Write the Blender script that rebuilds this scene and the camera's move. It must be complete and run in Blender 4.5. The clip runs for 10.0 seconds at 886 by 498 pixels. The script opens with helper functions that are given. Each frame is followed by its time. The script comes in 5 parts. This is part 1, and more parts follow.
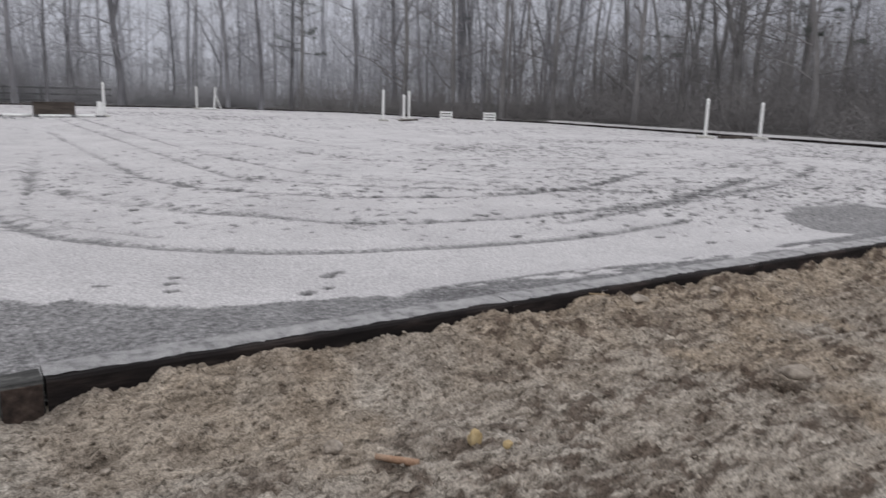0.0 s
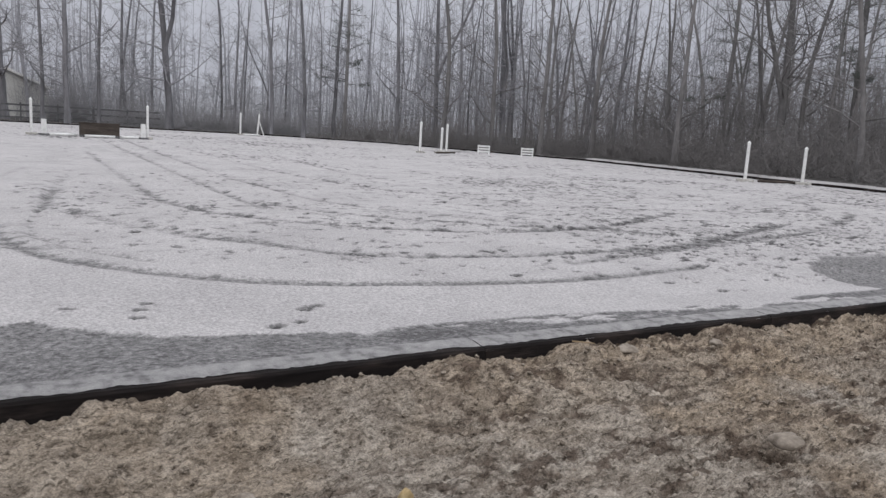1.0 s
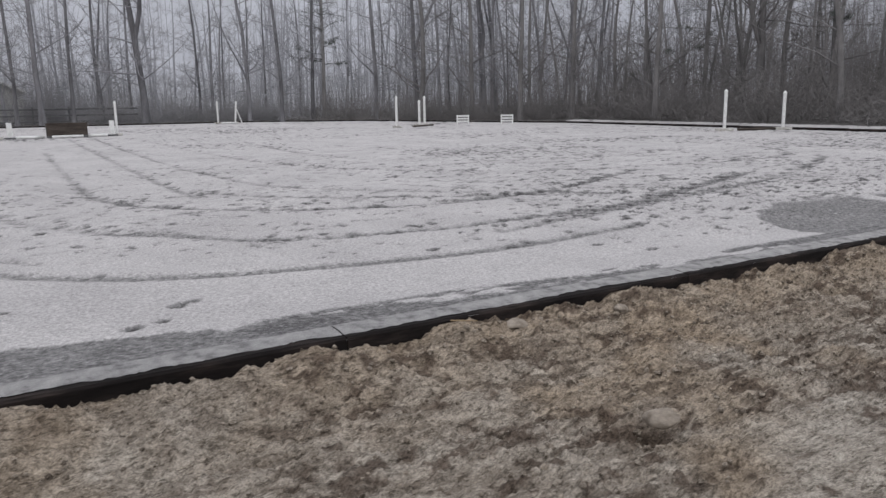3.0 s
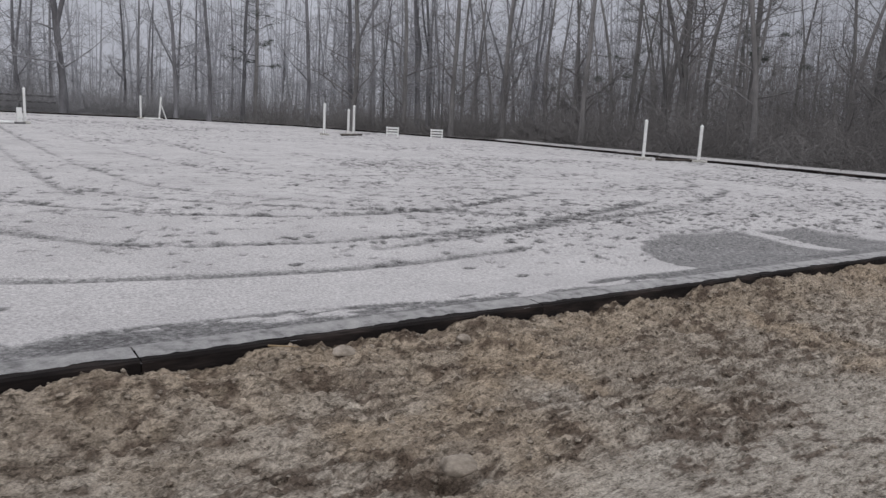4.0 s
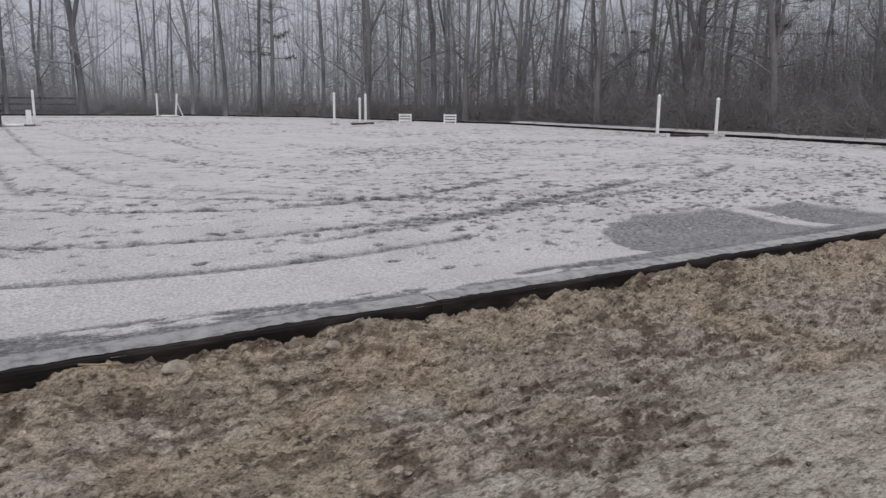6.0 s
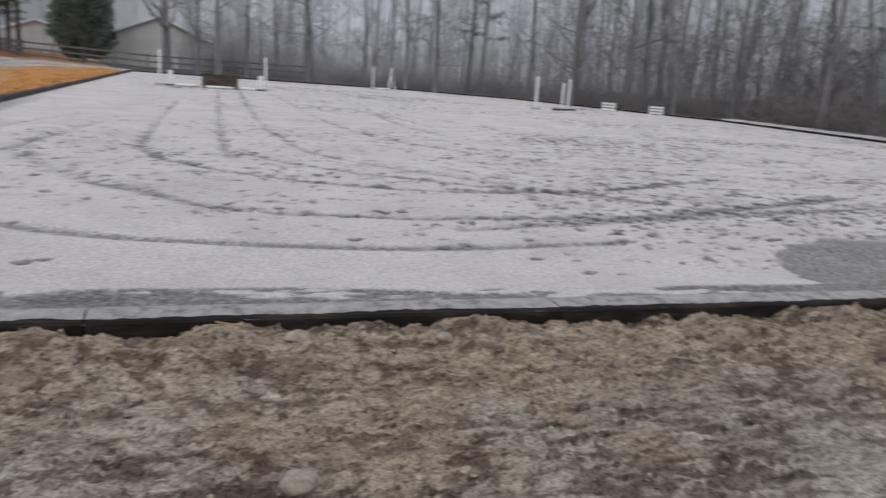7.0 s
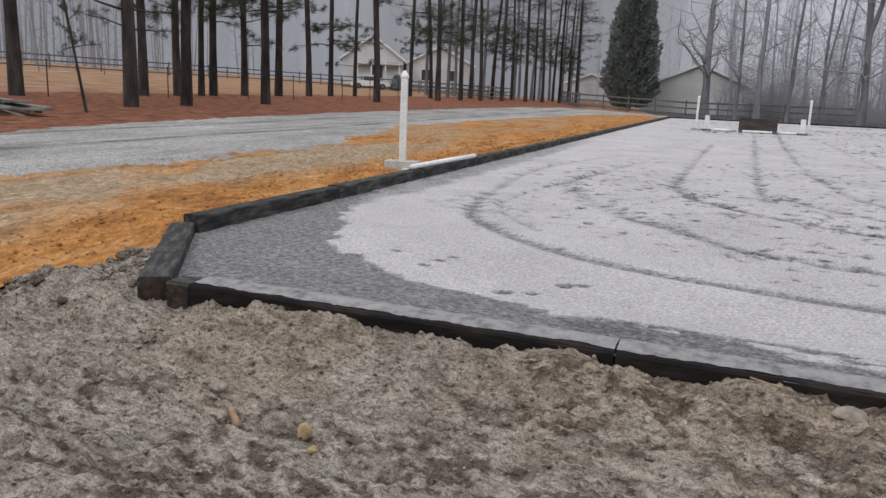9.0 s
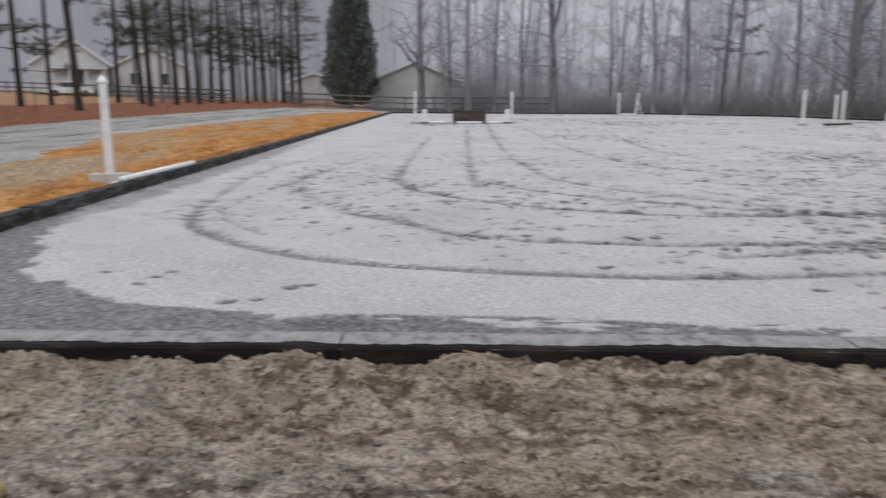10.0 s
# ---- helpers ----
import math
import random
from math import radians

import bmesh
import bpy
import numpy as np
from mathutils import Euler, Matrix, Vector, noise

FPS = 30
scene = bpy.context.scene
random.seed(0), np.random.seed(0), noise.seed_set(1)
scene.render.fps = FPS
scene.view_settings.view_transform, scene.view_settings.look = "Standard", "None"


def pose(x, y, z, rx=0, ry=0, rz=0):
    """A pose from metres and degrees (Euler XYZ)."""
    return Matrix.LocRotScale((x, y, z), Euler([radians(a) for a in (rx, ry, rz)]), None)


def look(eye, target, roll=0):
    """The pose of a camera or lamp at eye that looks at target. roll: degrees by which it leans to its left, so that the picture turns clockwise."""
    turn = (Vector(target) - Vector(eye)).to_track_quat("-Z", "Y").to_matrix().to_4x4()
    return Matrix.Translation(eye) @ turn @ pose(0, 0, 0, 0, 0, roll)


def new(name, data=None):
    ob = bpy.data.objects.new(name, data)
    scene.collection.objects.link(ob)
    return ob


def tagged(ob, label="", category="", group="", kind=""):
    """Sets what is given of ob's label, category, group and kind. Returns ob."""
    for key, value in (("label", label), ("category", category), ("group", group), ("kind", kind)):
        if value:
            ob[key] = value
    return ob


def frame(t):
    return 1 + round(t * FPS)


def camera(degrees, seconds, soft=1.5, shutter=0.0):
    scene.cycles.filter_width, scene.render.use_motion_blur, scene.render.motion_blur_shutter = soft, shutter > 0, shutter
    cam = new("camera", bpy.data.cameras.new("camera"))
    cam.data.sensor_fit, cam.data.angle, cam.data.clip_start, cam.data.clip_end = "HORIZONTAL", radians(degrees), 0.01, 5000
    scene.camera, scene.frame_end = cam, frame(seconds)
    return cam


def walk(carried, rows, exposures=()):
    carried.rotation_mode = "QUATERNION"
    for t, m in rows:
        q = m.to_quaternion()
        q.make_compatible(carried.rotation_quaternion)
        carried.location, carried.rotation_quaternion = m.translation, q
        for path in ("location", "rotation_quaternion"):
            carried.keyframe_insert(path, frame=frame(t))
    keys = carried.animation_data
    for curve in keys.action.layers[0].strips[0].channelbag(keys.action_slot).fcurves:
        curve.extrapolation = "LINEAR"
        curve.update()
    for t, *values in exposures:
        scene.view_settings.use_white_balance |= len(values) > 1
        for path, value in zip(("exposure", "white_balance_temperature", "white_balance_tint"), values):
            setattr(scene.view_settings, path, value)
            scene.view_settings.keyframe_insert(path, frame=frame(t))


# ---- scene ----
cam = camera(61.9, 10.0, 1.4, 0.28)
PATH = [
    (0, (-0.347, -3.27, 1.234), (0.795, -1.676, 0.843), 1.5),
    (0.5, (-0.105, -3.288, 1.245), (0.844, -1.557, 0.924), 1.7),
    (1, (0.102, -3.281, 1.235), (1.162, -1.613, 0.926), 3.4),
    (1.5, (0.266, -3.25, 1.213), (1.278, -1.561, 0.861), 4.0),
    (2, (0.491, -3.244, 1.206), (1.487, -1.555, 0.807), 2.8),
    (2.2, (0.582, -3.266, 1.195), (1.626, -1.618, 0.755), -0.0),
    (3.3, (1.123, -3.371, 1.201), (2.185, -1.716, 0.836), -1.5),
    (3.5, (1.245, -3.395, 1.199), (2.363, -1.777, 0.835), -0.4),
    (4, (1.552, -3.423, 1.208), (2.757, -1.864, 0.865), 2.9),
    (4.5, (1.743, -3.431, 1.196), (2.996, -1.924, 0.795), 0.3),
    (5, (2.023, -3.452, 1.206), (3.215, -1.878, 0.888), 0.4),
    (5.5, (2.268, -3.45, 1.18), (3.386, -1.835, 0.801), -1.6),
    (5.7, (2.402, -3.444, 1.15), (3.547, -1.849, 0.77), -0.0),
    (6.8, (2.822, -3.69, 1.279), (3.694, -1.942, 0.853), 3.5),
    (7, (2.867, -3.679, 1.284), (3.536, -1.848, 0.838), 4.1),
    (7.5, (2.913, -3.471, 1.23), (3.081, -1.528, 0.788), 2.5),
    (8, (2.828, -3.479, 1.219), (2.538, -1.55, 0.779), 1.1),
    (8.5, (2.76, -3.453, 1.207), (2.147, -1.595, 0.79), 2.3),
    (9, (2.753, -3.448, 1.209), (2.103, -1.601, 0.804), 2.4),
    (9.5, (2.784, -3.415, 1.211), (2.33, -1.505, 0.829), 1.0),
    (10, (2.88, -3.436, 1.216), (2.908, -1.475, 0.824), 0.1),
]
walk(cam, [(t, look(eye, target, roll)) for t, eye, target, roll in PATH], [(0, 0.0), (1.0, 0.0), (2.0, -0.14), (3.5, -0.12), (4.5, -0.17), (5.7, -0.13), (7.0, -0.10), (8.0, -0.21), (8.5, -0.14), (9.0, 0.03), (9.5, 0.03), (10.0, -0.04)])

# ---------- world and light: fog-bright overcast sky, brighter overhead ----------
world = bpy.data.worlds.new("overcast")
scene.world = world
world.use_nodes = True
wt = world.node_tree
wt.nodes.clear()
w_out = wt.nodes.new("ShaderNodeOutputWorld")
w_bg = wt.nodes.new("ShaderNodeBackground")
w_sky = wt.nodes.new("ShaderNodeTexSky")
w_sky.sky_type = "NISHITA"
w_sky.sun_disc = False
w_sky.sun_elevation = radians(38)
w_sky.sun_rotation = radians(200)
w_co = wt.nodes.new("ShaderNodeTexCoord")
w_sep = wt.nodes.new("ShaderNodeSeparateXYZ")
w_ramp = wt.nodes.new("ShaderNodeValToRGB")
w_mix = wt.nodes.new("ShaderNodeMix")
w_mix.data_type = "RGBA"
w_mix.inputs["Factor"].default_value = 0.93
w_ramp.color_ramp.elements[0].position = 0.0
w_ramp.color_ramp.elements[0].color = (4.75, 4.88, 5.35, 1)
w_ramp.color_ramp.elements[1].position = 1.0
w_ramp.color_ramp.elements[1].color = (14.0, 14.2, 14.9, 1)
wt.links.new(w_co.outputs["Generated"], w_sep.inputs[0])
wt.links.new(w_sep.outputs["Z"], w_ramp.inputs[0])
wt.links.new(w_sky.outputs[0], w_mix.inputs["A"])
wt.links.new(w_ramp.outputs[0], w_mix.inputs["B"])
wt.links.new(w_mix.outputs["Result"], w_bg.inputs["Color"])
w_bg.inputs["Strength"].default_value = 0.12
wt.links.new(w_bg.outputs[0], w_out.inputs[0])
sun = new("sun", bpy.data.lights.new("sun", "SUN"))
sun.data.energy = 0.5
sun.data.angle = radians(25)
sun.data.color = (1.0, 0.97, 0.92)
sun.matrix_world = look((-10, -30, 30), (8, 10, 0))


# ---------- small helpers ----------
def link_mesh(name, verts, faces, material, parent=None, label="", smooth=False):
    me = bpy.data.meshes.new(name)
    me.from_pydata([tuple(v) for v in verts], [], faces)
    me.materials.append(material)
    if smooth:
        me.polygons.foreach_set("use_smooth", [True] * len(me.polygons))
    me.update()
    ob = new(name, me)
    if parent is not None:
        ob.parent = parent
    if label:
        ob["label"] = label
    return ob


def part(name, bm, material, parent=None, label="", smooth=False):
    me = bpy.data.meshes.new(name)
    bm.to_mesh(me)
    bm.free()
    me.materials.append(material)
    if smooth:
        me.polygons.foreach_set("use_smooth", [True] * len(me.polygons))
    ob = new(name, me)
    if parent is not None:
        ob.parent = parent
    if label:
        ob["label"] = label
    return ob


def thing(name, x, y, z, turn=0.0, label="", category="", group="", kind=""):
    ob = new(name)
    ob.matrix_basis = pose(x, y, z, 0, 0, turn)
    return tagged(ob, label, category, group, kind)


def add_box(bm, size, at, bevel=0.0, turn=None):
    got = bmesh.ops.create_cube(bm, size=1.0)["verts"]
    bmesh.ops.scale(bm, vec=size, verts=got)
    if bevel:
        edges = {e for v in got for e in v.link_edges}
        got = bmesh.ops.bevel(bm, geom=list(edges), offset=bevel, segments=1, affect="EDGES")["verts"]
    if turn is not None:
        bmesh.ops.transform(bm, matrix=turn, verts=got)
    bmesh.ops.translate(bm, vec=at, verts=got)
    return got


def box_bm(size, at, bevel=0.0, turn=None):
    bm = bmesh.new()
    add_box(bm, size, at, bevel, turn)
    return bm


def rod_bm(a, b, r, sides=10, r2=None):
    bm = bmesh.new()
    a, b = Vector(a), Vector(b)
    got = bmesh.ops.create_cone(bm, cap_ends=True, segments=sides, radius1=r, radius2=r if r2 is None else r2, depth=(b - a).length)["verts"]
    m = Matrix.Translation((a + b) / 2) @ (b - a).to_track_quat("Z", "Y").to_matrix().to_4x4()
    bmesh.ops.transform(bm, matrix=m, verts=got)
    return bm


def smoothstep(a, b, v):
    u = np.clip((v - a) / (b - a), 0, 1)
    return u * u * (3 - 2 * u)


def vnoise(x, y, seed=0):
    """Smooth value noise, 0 to 1, on arrays."""
    xi, yi = np.floor(x).astype(np.int64), np.floor(y).astype(np.int64)
    fx, fy = x - xi, y - yi
    fx, fy = fx * fx * (3 - 2 * fx), fy * fy * (3 - 2 * fy)

    def lattice(i, j):
        h = (i * 374761393 + j * 668265263 + seed * 982451653) & 0xFFFFFFFF
        h = ((h ^ (h >> 13)) * 1274126177) & 0xFFFFFFFF
        return ((h ^ (h >> 16)) & 0xFFFF) / 65535.0

    top = lattice(xi, yi) * (1 - fx) + lattice(xi + 1, yi) * fx
    low = lattice(xi, yi + 1) * (1 - fx) + lattice(xi + 1, yi + 1) * fx
    return top * (1 - fy) + low * fy


def fbm(x, y, seed=0, octaves=4):
    out, amp, total = 0.0, 1.0, 0.0
    for k in range(octaves):
        out = out + amp * vnoise(x * 2.03**k + 17.3 * k, y * 2.03**k - 9.1 * k, seed + k)
        total += amp
        amp *= 0.5
    return out / total


def spaced(lo, hi, near_lo, near_hi, step, growth):
    """Coordinates from lo to hi, step apart between near_lo and near_hi and growing outwards."""
    mid = list(np.arange(near_lo, near_hi, step))
    up, v = [], near_hi
    while v < hi:
        up.append(v)
        v += step + growth * (v - near_hi)
    up.append(hi)
    down, v = [], near_lo
    while v > lo:
        v -= step + growth * (near_lo - v)
        down.append(max(v, lo))
    return np.array(sorted(set(down)) + mid + up)


def grid_mesh(name, xs, ys, z, keep, material, attrs=None, smooth=True):
    """A sheet over the grid xs, ys with heights z; keep tells which cells are built."""
    nx, ny = len(xs), len(ys)
    gx, gy = np.meshgrid(xs, ys)
    co = np.stack([gx, gy, z], -1).reshape(-1, 3)
    jj, ii = np.nonzero(keep)
    a = jj * nx + ii
    quads = np.stack([a, a + 1, a + nx + 1, a + nx], 1)
    used, inverse = np.unique(quads, return_inverse=True)
    quads = inverse.reshape(-1, 4)
    me = bpy.data.meshes.new(name)
    me.vertices.add(len(used))
    me.vertices.foreach_set("co", co[used].astype(np.float32).ravel())
    me.loops.add(quads.size)
    me.loops.foreach_set("vertex_index", quads.ravel().astype(np.int32))
    me.polygons.add(len(quads))
    me.polygons.foreach_set("loop_start", np.arange(0, quads.size, 4, dtype=np.int32))
    me.polygons.foreach_set("use_smooth", np.full(len(quads), smooth))
    me.update(calc_edges=True)
    for key, values in (attrs or {}).items():
        layer = me.attributes.new(key, "FLOAT", "POINT")
        layer.data.foreach_set("value", values.reshape(-1)[used].astype(np.float32))
    me.materials.append(material)
    return new(name, me)


# ---------- materials ----------
def shader(name, rough=0.8, metal=0.0, spec=0.3):
    m = bpy.data.materials.new(name)
    m.use_nodes = True
    nt = m.node_tree
    b = nt.nodes["Principled BSDF"]
    b.inputs["Roughness"].default_value = rough
    b.inputs["Metallic"].default_value = metal
    b.inputs["Specular IOR Level"].default_value = spec
    return m, nt, b


def noise_node(nt, scale, detail=5.0, rough=0.6, stretch=None, coords="Object"):
    tc = nt.nodes.new("ShaderNodeTexCoord")
    mp = nt.nodes.new("ShaderNodeMapping")
    if stretch:
        mp.inputs["Scale"].default_value = stretch
    n = nt.nodes.new("ShaderNodeTexNoise")
    n.inputs["Scale"].default_value = scale
    n.inputs["Detail"].default_value = detail
    n.inputs["Roughness"].default_value = rough
    nt.links.new(tc.outputs[coords], mp.inputs[0])
    nt.links.new(mp.outputs[0], n.inputs[0])
    return n.outputs["Fac"]


def ramp(nt, fac, stops):
    r = nt.nodes.new("ShaderNodeValToRGB")
    e = r.color_ramp.elements
    while len(e) < len(stops):
        e.new(0.5)
    for k, (p, c) in enumerate(stops):
        e[k].position = p
        e[k].color = (*c, 1)
    nt.links.new(fac, r.inputs[0])
    return r.outputs[0]


def mixed(nt, fac, a, b, mode="MIX"):
    m = nt.nodes.new("ShaderNodeMix")
    m.data_type, m.blend_type = "RGBA", mode
    for key, v in (("Factor", fac), ("A", a), ("B", b)):
        if isinstance(v, (int, float)):
            m.inputs[key].default_value = v
        elif isinstance(v, tuple):
            m.inputs[key].default_value = (*v, 1)
        else:
            nt.links.new(v, m.inputs[key])
    return m.outputs["Result"]


def attribute(nt, key):
    a = nt.nodes.new("ShaderNodeAttribute")
    a.attribute_name = key
    return a.outputs["Fac"]


def bump(nt, b, height, strength, distance):
    n = nt.nodes.new("ShaderNodeBump")
    n.inputs["Strength"].default_value = strength
    n.inputs["Distance"].default_value = distance
    nt.links.new(height, n.inputs["Height"])
    nt.links.new(n.outputs[0], b.inputs["Normal"])


def rough_material(name, dark, mid, light, scale, fine, rough=0.9, strength=0.5, distance=0.01, stretch=None, spec=0.2, vary=0.0):
    """Mottled surface: broad tone by one noise, fine grain by another, relief from both."""
    m, nt, b = shader(name, rough, 0, spec)
    broad = noise_node(nt, scale, 4, 0.6, stretch)
    grain = noise_node(nt, fine, 6, 0.7, stretch)
    col = ramp(nt, broad, [(0.3, dark), (0.5, mid), (0.7, light)])
    col = mixed(nt, 0.55, col, ramp(nt, grain, [(0.3, (0.35, 0.35, 0.35)), (0.7, (1.0, 1.0, 1.0))]), "MULTIPLY")
    if vary:
        info = nt.nodes.new("ShaderNodeObjectInfo")
        v = ramp(nt, info.outputs["Random"], [(0.0, (1 - vary,) * 3), (1.0, (1 + vary,) * 3)])
        col = mixed(nt, 1.0, col, v, "MULTIPLY")
    nt.links.new(col, b.inputs["Base Color"])
    bump(nt, b, grain, strength, distance)
    return m


def arena_shader():
    m, nt, b = shader("limestone_screenings", 0.92, 0, 0.15)
    grain = noise_node(nt, 46, 5, 0.7)
    broad = noise_node(nt, 0.8, 5, 0.6)
    dry = ramp(nt, broad, [(0.3, (0.41, 0.393, 0.395)), (0.7, (0.515, 0.495, 0.495))])
    wet = ramp(nt, noise_node(nt, 20, 6, 0.75), [(0.36, (0.085, 0.082, 0.084)), (0.48, (0.175, 0.17, 0.171)), (0.64, (0.305, 0.297, 0.298))])
    damp = nt.nodes.new("ShaderNodeMath")
    damp.operation = "MULTIPLY_ADD"
    wob = ramp(nt, noise_node(nt, 28, 7, 0.75), [(0.3, (0, 0, 0)), (0.7, (1, 1, 1))])
    sub = nt.nodes.new("ShaderNodeMath")
    sub.operation = "SUBTRACT"
    nt.links.new(wob, sub.inputs[0])
    sub.inputs[1].default_value = 0.5
    nt.links.new(sub.outputs[0], damp.inputs[0])
    damp.inputs[1].default_value = 0.45
    nt.links.new(attribute(nt, "damp"), damp.inputs[2])
    fac = ramp(nt, damp.outputs[0], [(0.20, (0, 0, 0)), (0.62, (1, 1, 1))])
    col = mixed(nt, fac, dry, wet)
    soak = ramp(nt, damp.outputs[0], [(0.80, (0, 0, 0)), (1.0, (1, 1, 1))])
    col = mixed(nt, soak, col, (0.085, 0.08, 0.083))
    col = mixed(nt, 0.5, col, ramp(nt, grain, [(0.36, (0.3, 0.3, 0.3)), (0.64, (1.35, 1.35, 1.35))]), "MULTIPLY")
    grit = noise_node(nt, 130, 2, 0.6)
    col = mixed(nt, 0.38, col, ramp(nt, grit, [(0.36, (0.52, 0.52, 0.52)), (0.62, (1.32, 1.32, 1.32))]), "MULTIPLY")
    nt.links.new(col, b.inputs["Base Color"])
    bump(nt, b, grain, 0.8, 0.018)
    return m


def dirt_shader():
    m, nt, b = shader("churned_dirt", 0.95, 0, 0.12)
    grain = noise_node(nt, 46, 5, 0.7, (0.7, 1.5, 1))
    patch = noise_node(nt, 3.5, 8, 0.75)
    col = ramp(nt, patch, [(0.3, (0.20, 0.168, 0.137)), (0.5, (0.32, 0.282, 0.24)), (0.7, (0.41, 0.373, 0.326))])
    clay = ramp(nt, noise_node(nt, 9, 7, 0.75), [(0.35, (0.215, 0.160, 0.108)), (0.65, (0.36, 0.282, 0.202))])
    col = mixed(nt, attribute(nt, "clay"), col, clay)
    pale = ramp(nt, noise_node(nt, 7, 7, 0.7), [(0.35, (0.28, 0.252, 0.22)), (0.65, (0.372, 0.342, 0.302))])
    col = mixed(nt, attribute(nt, "pale"), col, pale)
    col = mixed(nt, attribute(nt, "dark"), col, (0.085, 0.062, 0.048))
    col = mixed(nt, 0.62, col, ramp(nt, grain, [(0.37, (0.24, 0.225, 0.21)), (0.47, (0.95, 0.95, 0.95)), (0.62, (1.30, 1.30, 1.30))]), "MULTIPLY")
    grit = noise_node(nt, 120, 2, 0.6)
    col = mixed(nt, 0.40, col, ramp(nt, grit, [(0.36, (0.40, 0.39, 0.38)), (0.62, (1.55, 1.55, 1.55))]), "MULTIPLY")
    chip = noise_node(nt, 26, 6, 0.75, (0.55, 1.7, 1))
    col = mixed(nt, 0.75, col, ramp(nt, chip, [(0.40, (0.30, 0.28, 0.26)), (0.46, (1.0, 1.0, 1.0)), (0.66, (1.12, 1.12, 1.12))]), "MULTIPLY")
    tone = noise_node(nt, 7, 8, 0.8, (0.8, 2.6, 1))
    col = mixed(nt, 0.8, col, ramp(nt, tone, [(0.36, (0.42, 0.40, 0.38)), (0.50, (0.95, 0.94, 0.93)), (0.64, (1.22, 1.22, 1.22))]), "MULTIPLY")
    nt.links.new(col, b.inputs["Base Color"])
    crumbs = nt.nodes.new("ShaderNodeTexVoronoi")
    crumbs.inputs["Scale"].default_value = 48
    spot = nt.nodes.new("ShaderNodeTexCoord")
    nt.links.new(spot.outputs["Object"], crumbs.inputs["Vector"])
    relief = mixed(nt, 0.3, mixed(nt, 0.5, grain, chip), ramp(nt, crumbs.outputs["Distance"], [(0.0, (1, 1, 1)), (0.9, (0, 0, 0))]))
    bump(nt, b, relief, 1.0, 0.035)
    return m


def road_shader():
    m, nt, b = shader("crushed_gravel", 0.97, 0, 0.05)
    grain = noise_node(nt, 9, 6, 0.75)
    col = ramp(nt, noise_node(nt, 0.9, 6, 0.65, (1.5, 0.4, 1)), [(0.3, (0.27, 0.26, 0.245)), (0.7, (0.46, 0.445, 0.425))])
    col = mixed(nt, attribute(nt, "damp"), col, (0.13, 0.125, 0.125))
    col = mixed(nt, 0.5, col, ramp(nt, grain, [(0.34, (0.3, 0.3, 0.3)), (0.66, (1.3, 1.3, 1.3))]), "MULTIPLY")
    grit = noise_node(nt, 40, 3, 0.7)
    col = mixed(nt, 0.8, col, ramp(nt, grit, [(0.40, (0.5, 0.5, 0.5)), (0.60, (1.3, 1.3, 1.3))]), "MULTIPLY")
    nt.links.new(col, b.inputs["Base Color"])
    bump(nt, b, grain, 0.9, 0.04)
    return m


def clay_shader():
    m, nt, b = shader("orange_clay", 0.97, 0, 0.04)
    grain = noise_node(nt, 14, 5, 0.7, (1.2, 0.6, 1))
    col = ramp(nt, noise_node(nt, 2.2, 8, 0.72, (1.3, 0.4, 1)), [(0.33, (0.19, 0.082, 0.03)), (0.5, (0.41, 0.195, 0.062)), (0.68, (0.50, 0.305, 0.135))])
    col = mixed(nt, attribute(nt, "pale"), col, ramp(nt, noise_node(nt, 4, 7, 0.7, (1.4, 0.35, 1)), [(0.3, (0.26, 0.19, 0.115)), (0.7, (0.42, 0.345, 0.245))]))
    col = mixed(nt, 0.55, col, ramp(nt, grain, [(0.36, (0.3, 0.28, 0.26)), (0.64, (1.3, 1.2, 1.2))]), "MULTIPLY")
    grit = noise_node(nt, 40, 5, 0.8)
    col = mixed(nt, 0.42, col, ramp(nt, grit, [(0.40, (0.42, 0.38, 0.34)), (0.60, (1.35, 1.35, 1.35))]), "MULTIPLY")
    nt.links.new(col, b.inputs["Base Color"])
    bump(nt, b, grain, 0.8, 0.035)
    return m


M_ARENA, M_DIRT, M_ROAD, M_CLAY = arena_shader(), dirt_shader(), road_shader(), clay_shader()
M_STRAW = rough_material("pine_straw", (0.075, 0.030, 0.017), (0.235, 0.085, 0.042), (0.34, 0.165, 0.095), 3.4, 26, 0.95, 1.0, 0.05)
M_PASTURE = rough_material("winter_grass", (0.19, 0.10, 0.055), (0.31, 0.175, 0.095), (0.39, 0.255, 0.155), 0.7, 14, 0.95, 0.8, 0.04)
M_LITTER = rough_material("leaf_litter", (0.055, 0.052, 0.05), (0.085, 0.08, 0.077), (0.125, 0.118, 0.113), 0.8, 12, 0.95, 0.8, 0.04)
M_TIMBER = rough_material("creosoted_timber", (0.008, 0.007, 0.007), (0.019, 0.0155, 0.015), (0.062, 0.048, 0.043), 8, 50, 0.9, 0.9, 0.012, (0.2, 1, 1), 0.12, 0.2)
M_TIMBER_OLD = rough_material("weathered_timber", (0.014, 0.014, 0.0135), (0.042, 0.041, 0.039), (0.125, 0.122, 0.116), 16, 70, 0.85, 0.6, 0.006, (0.2, 1, 1), 0.2, 0.15)
M_DUST = rough_material("gravel_dust", (0.20, 0.195, 0.197), (0.44, 0.428, 0.428), (0.56, 0.545, 0.54), 11, 130, 0.95, 1.0, 0.02)
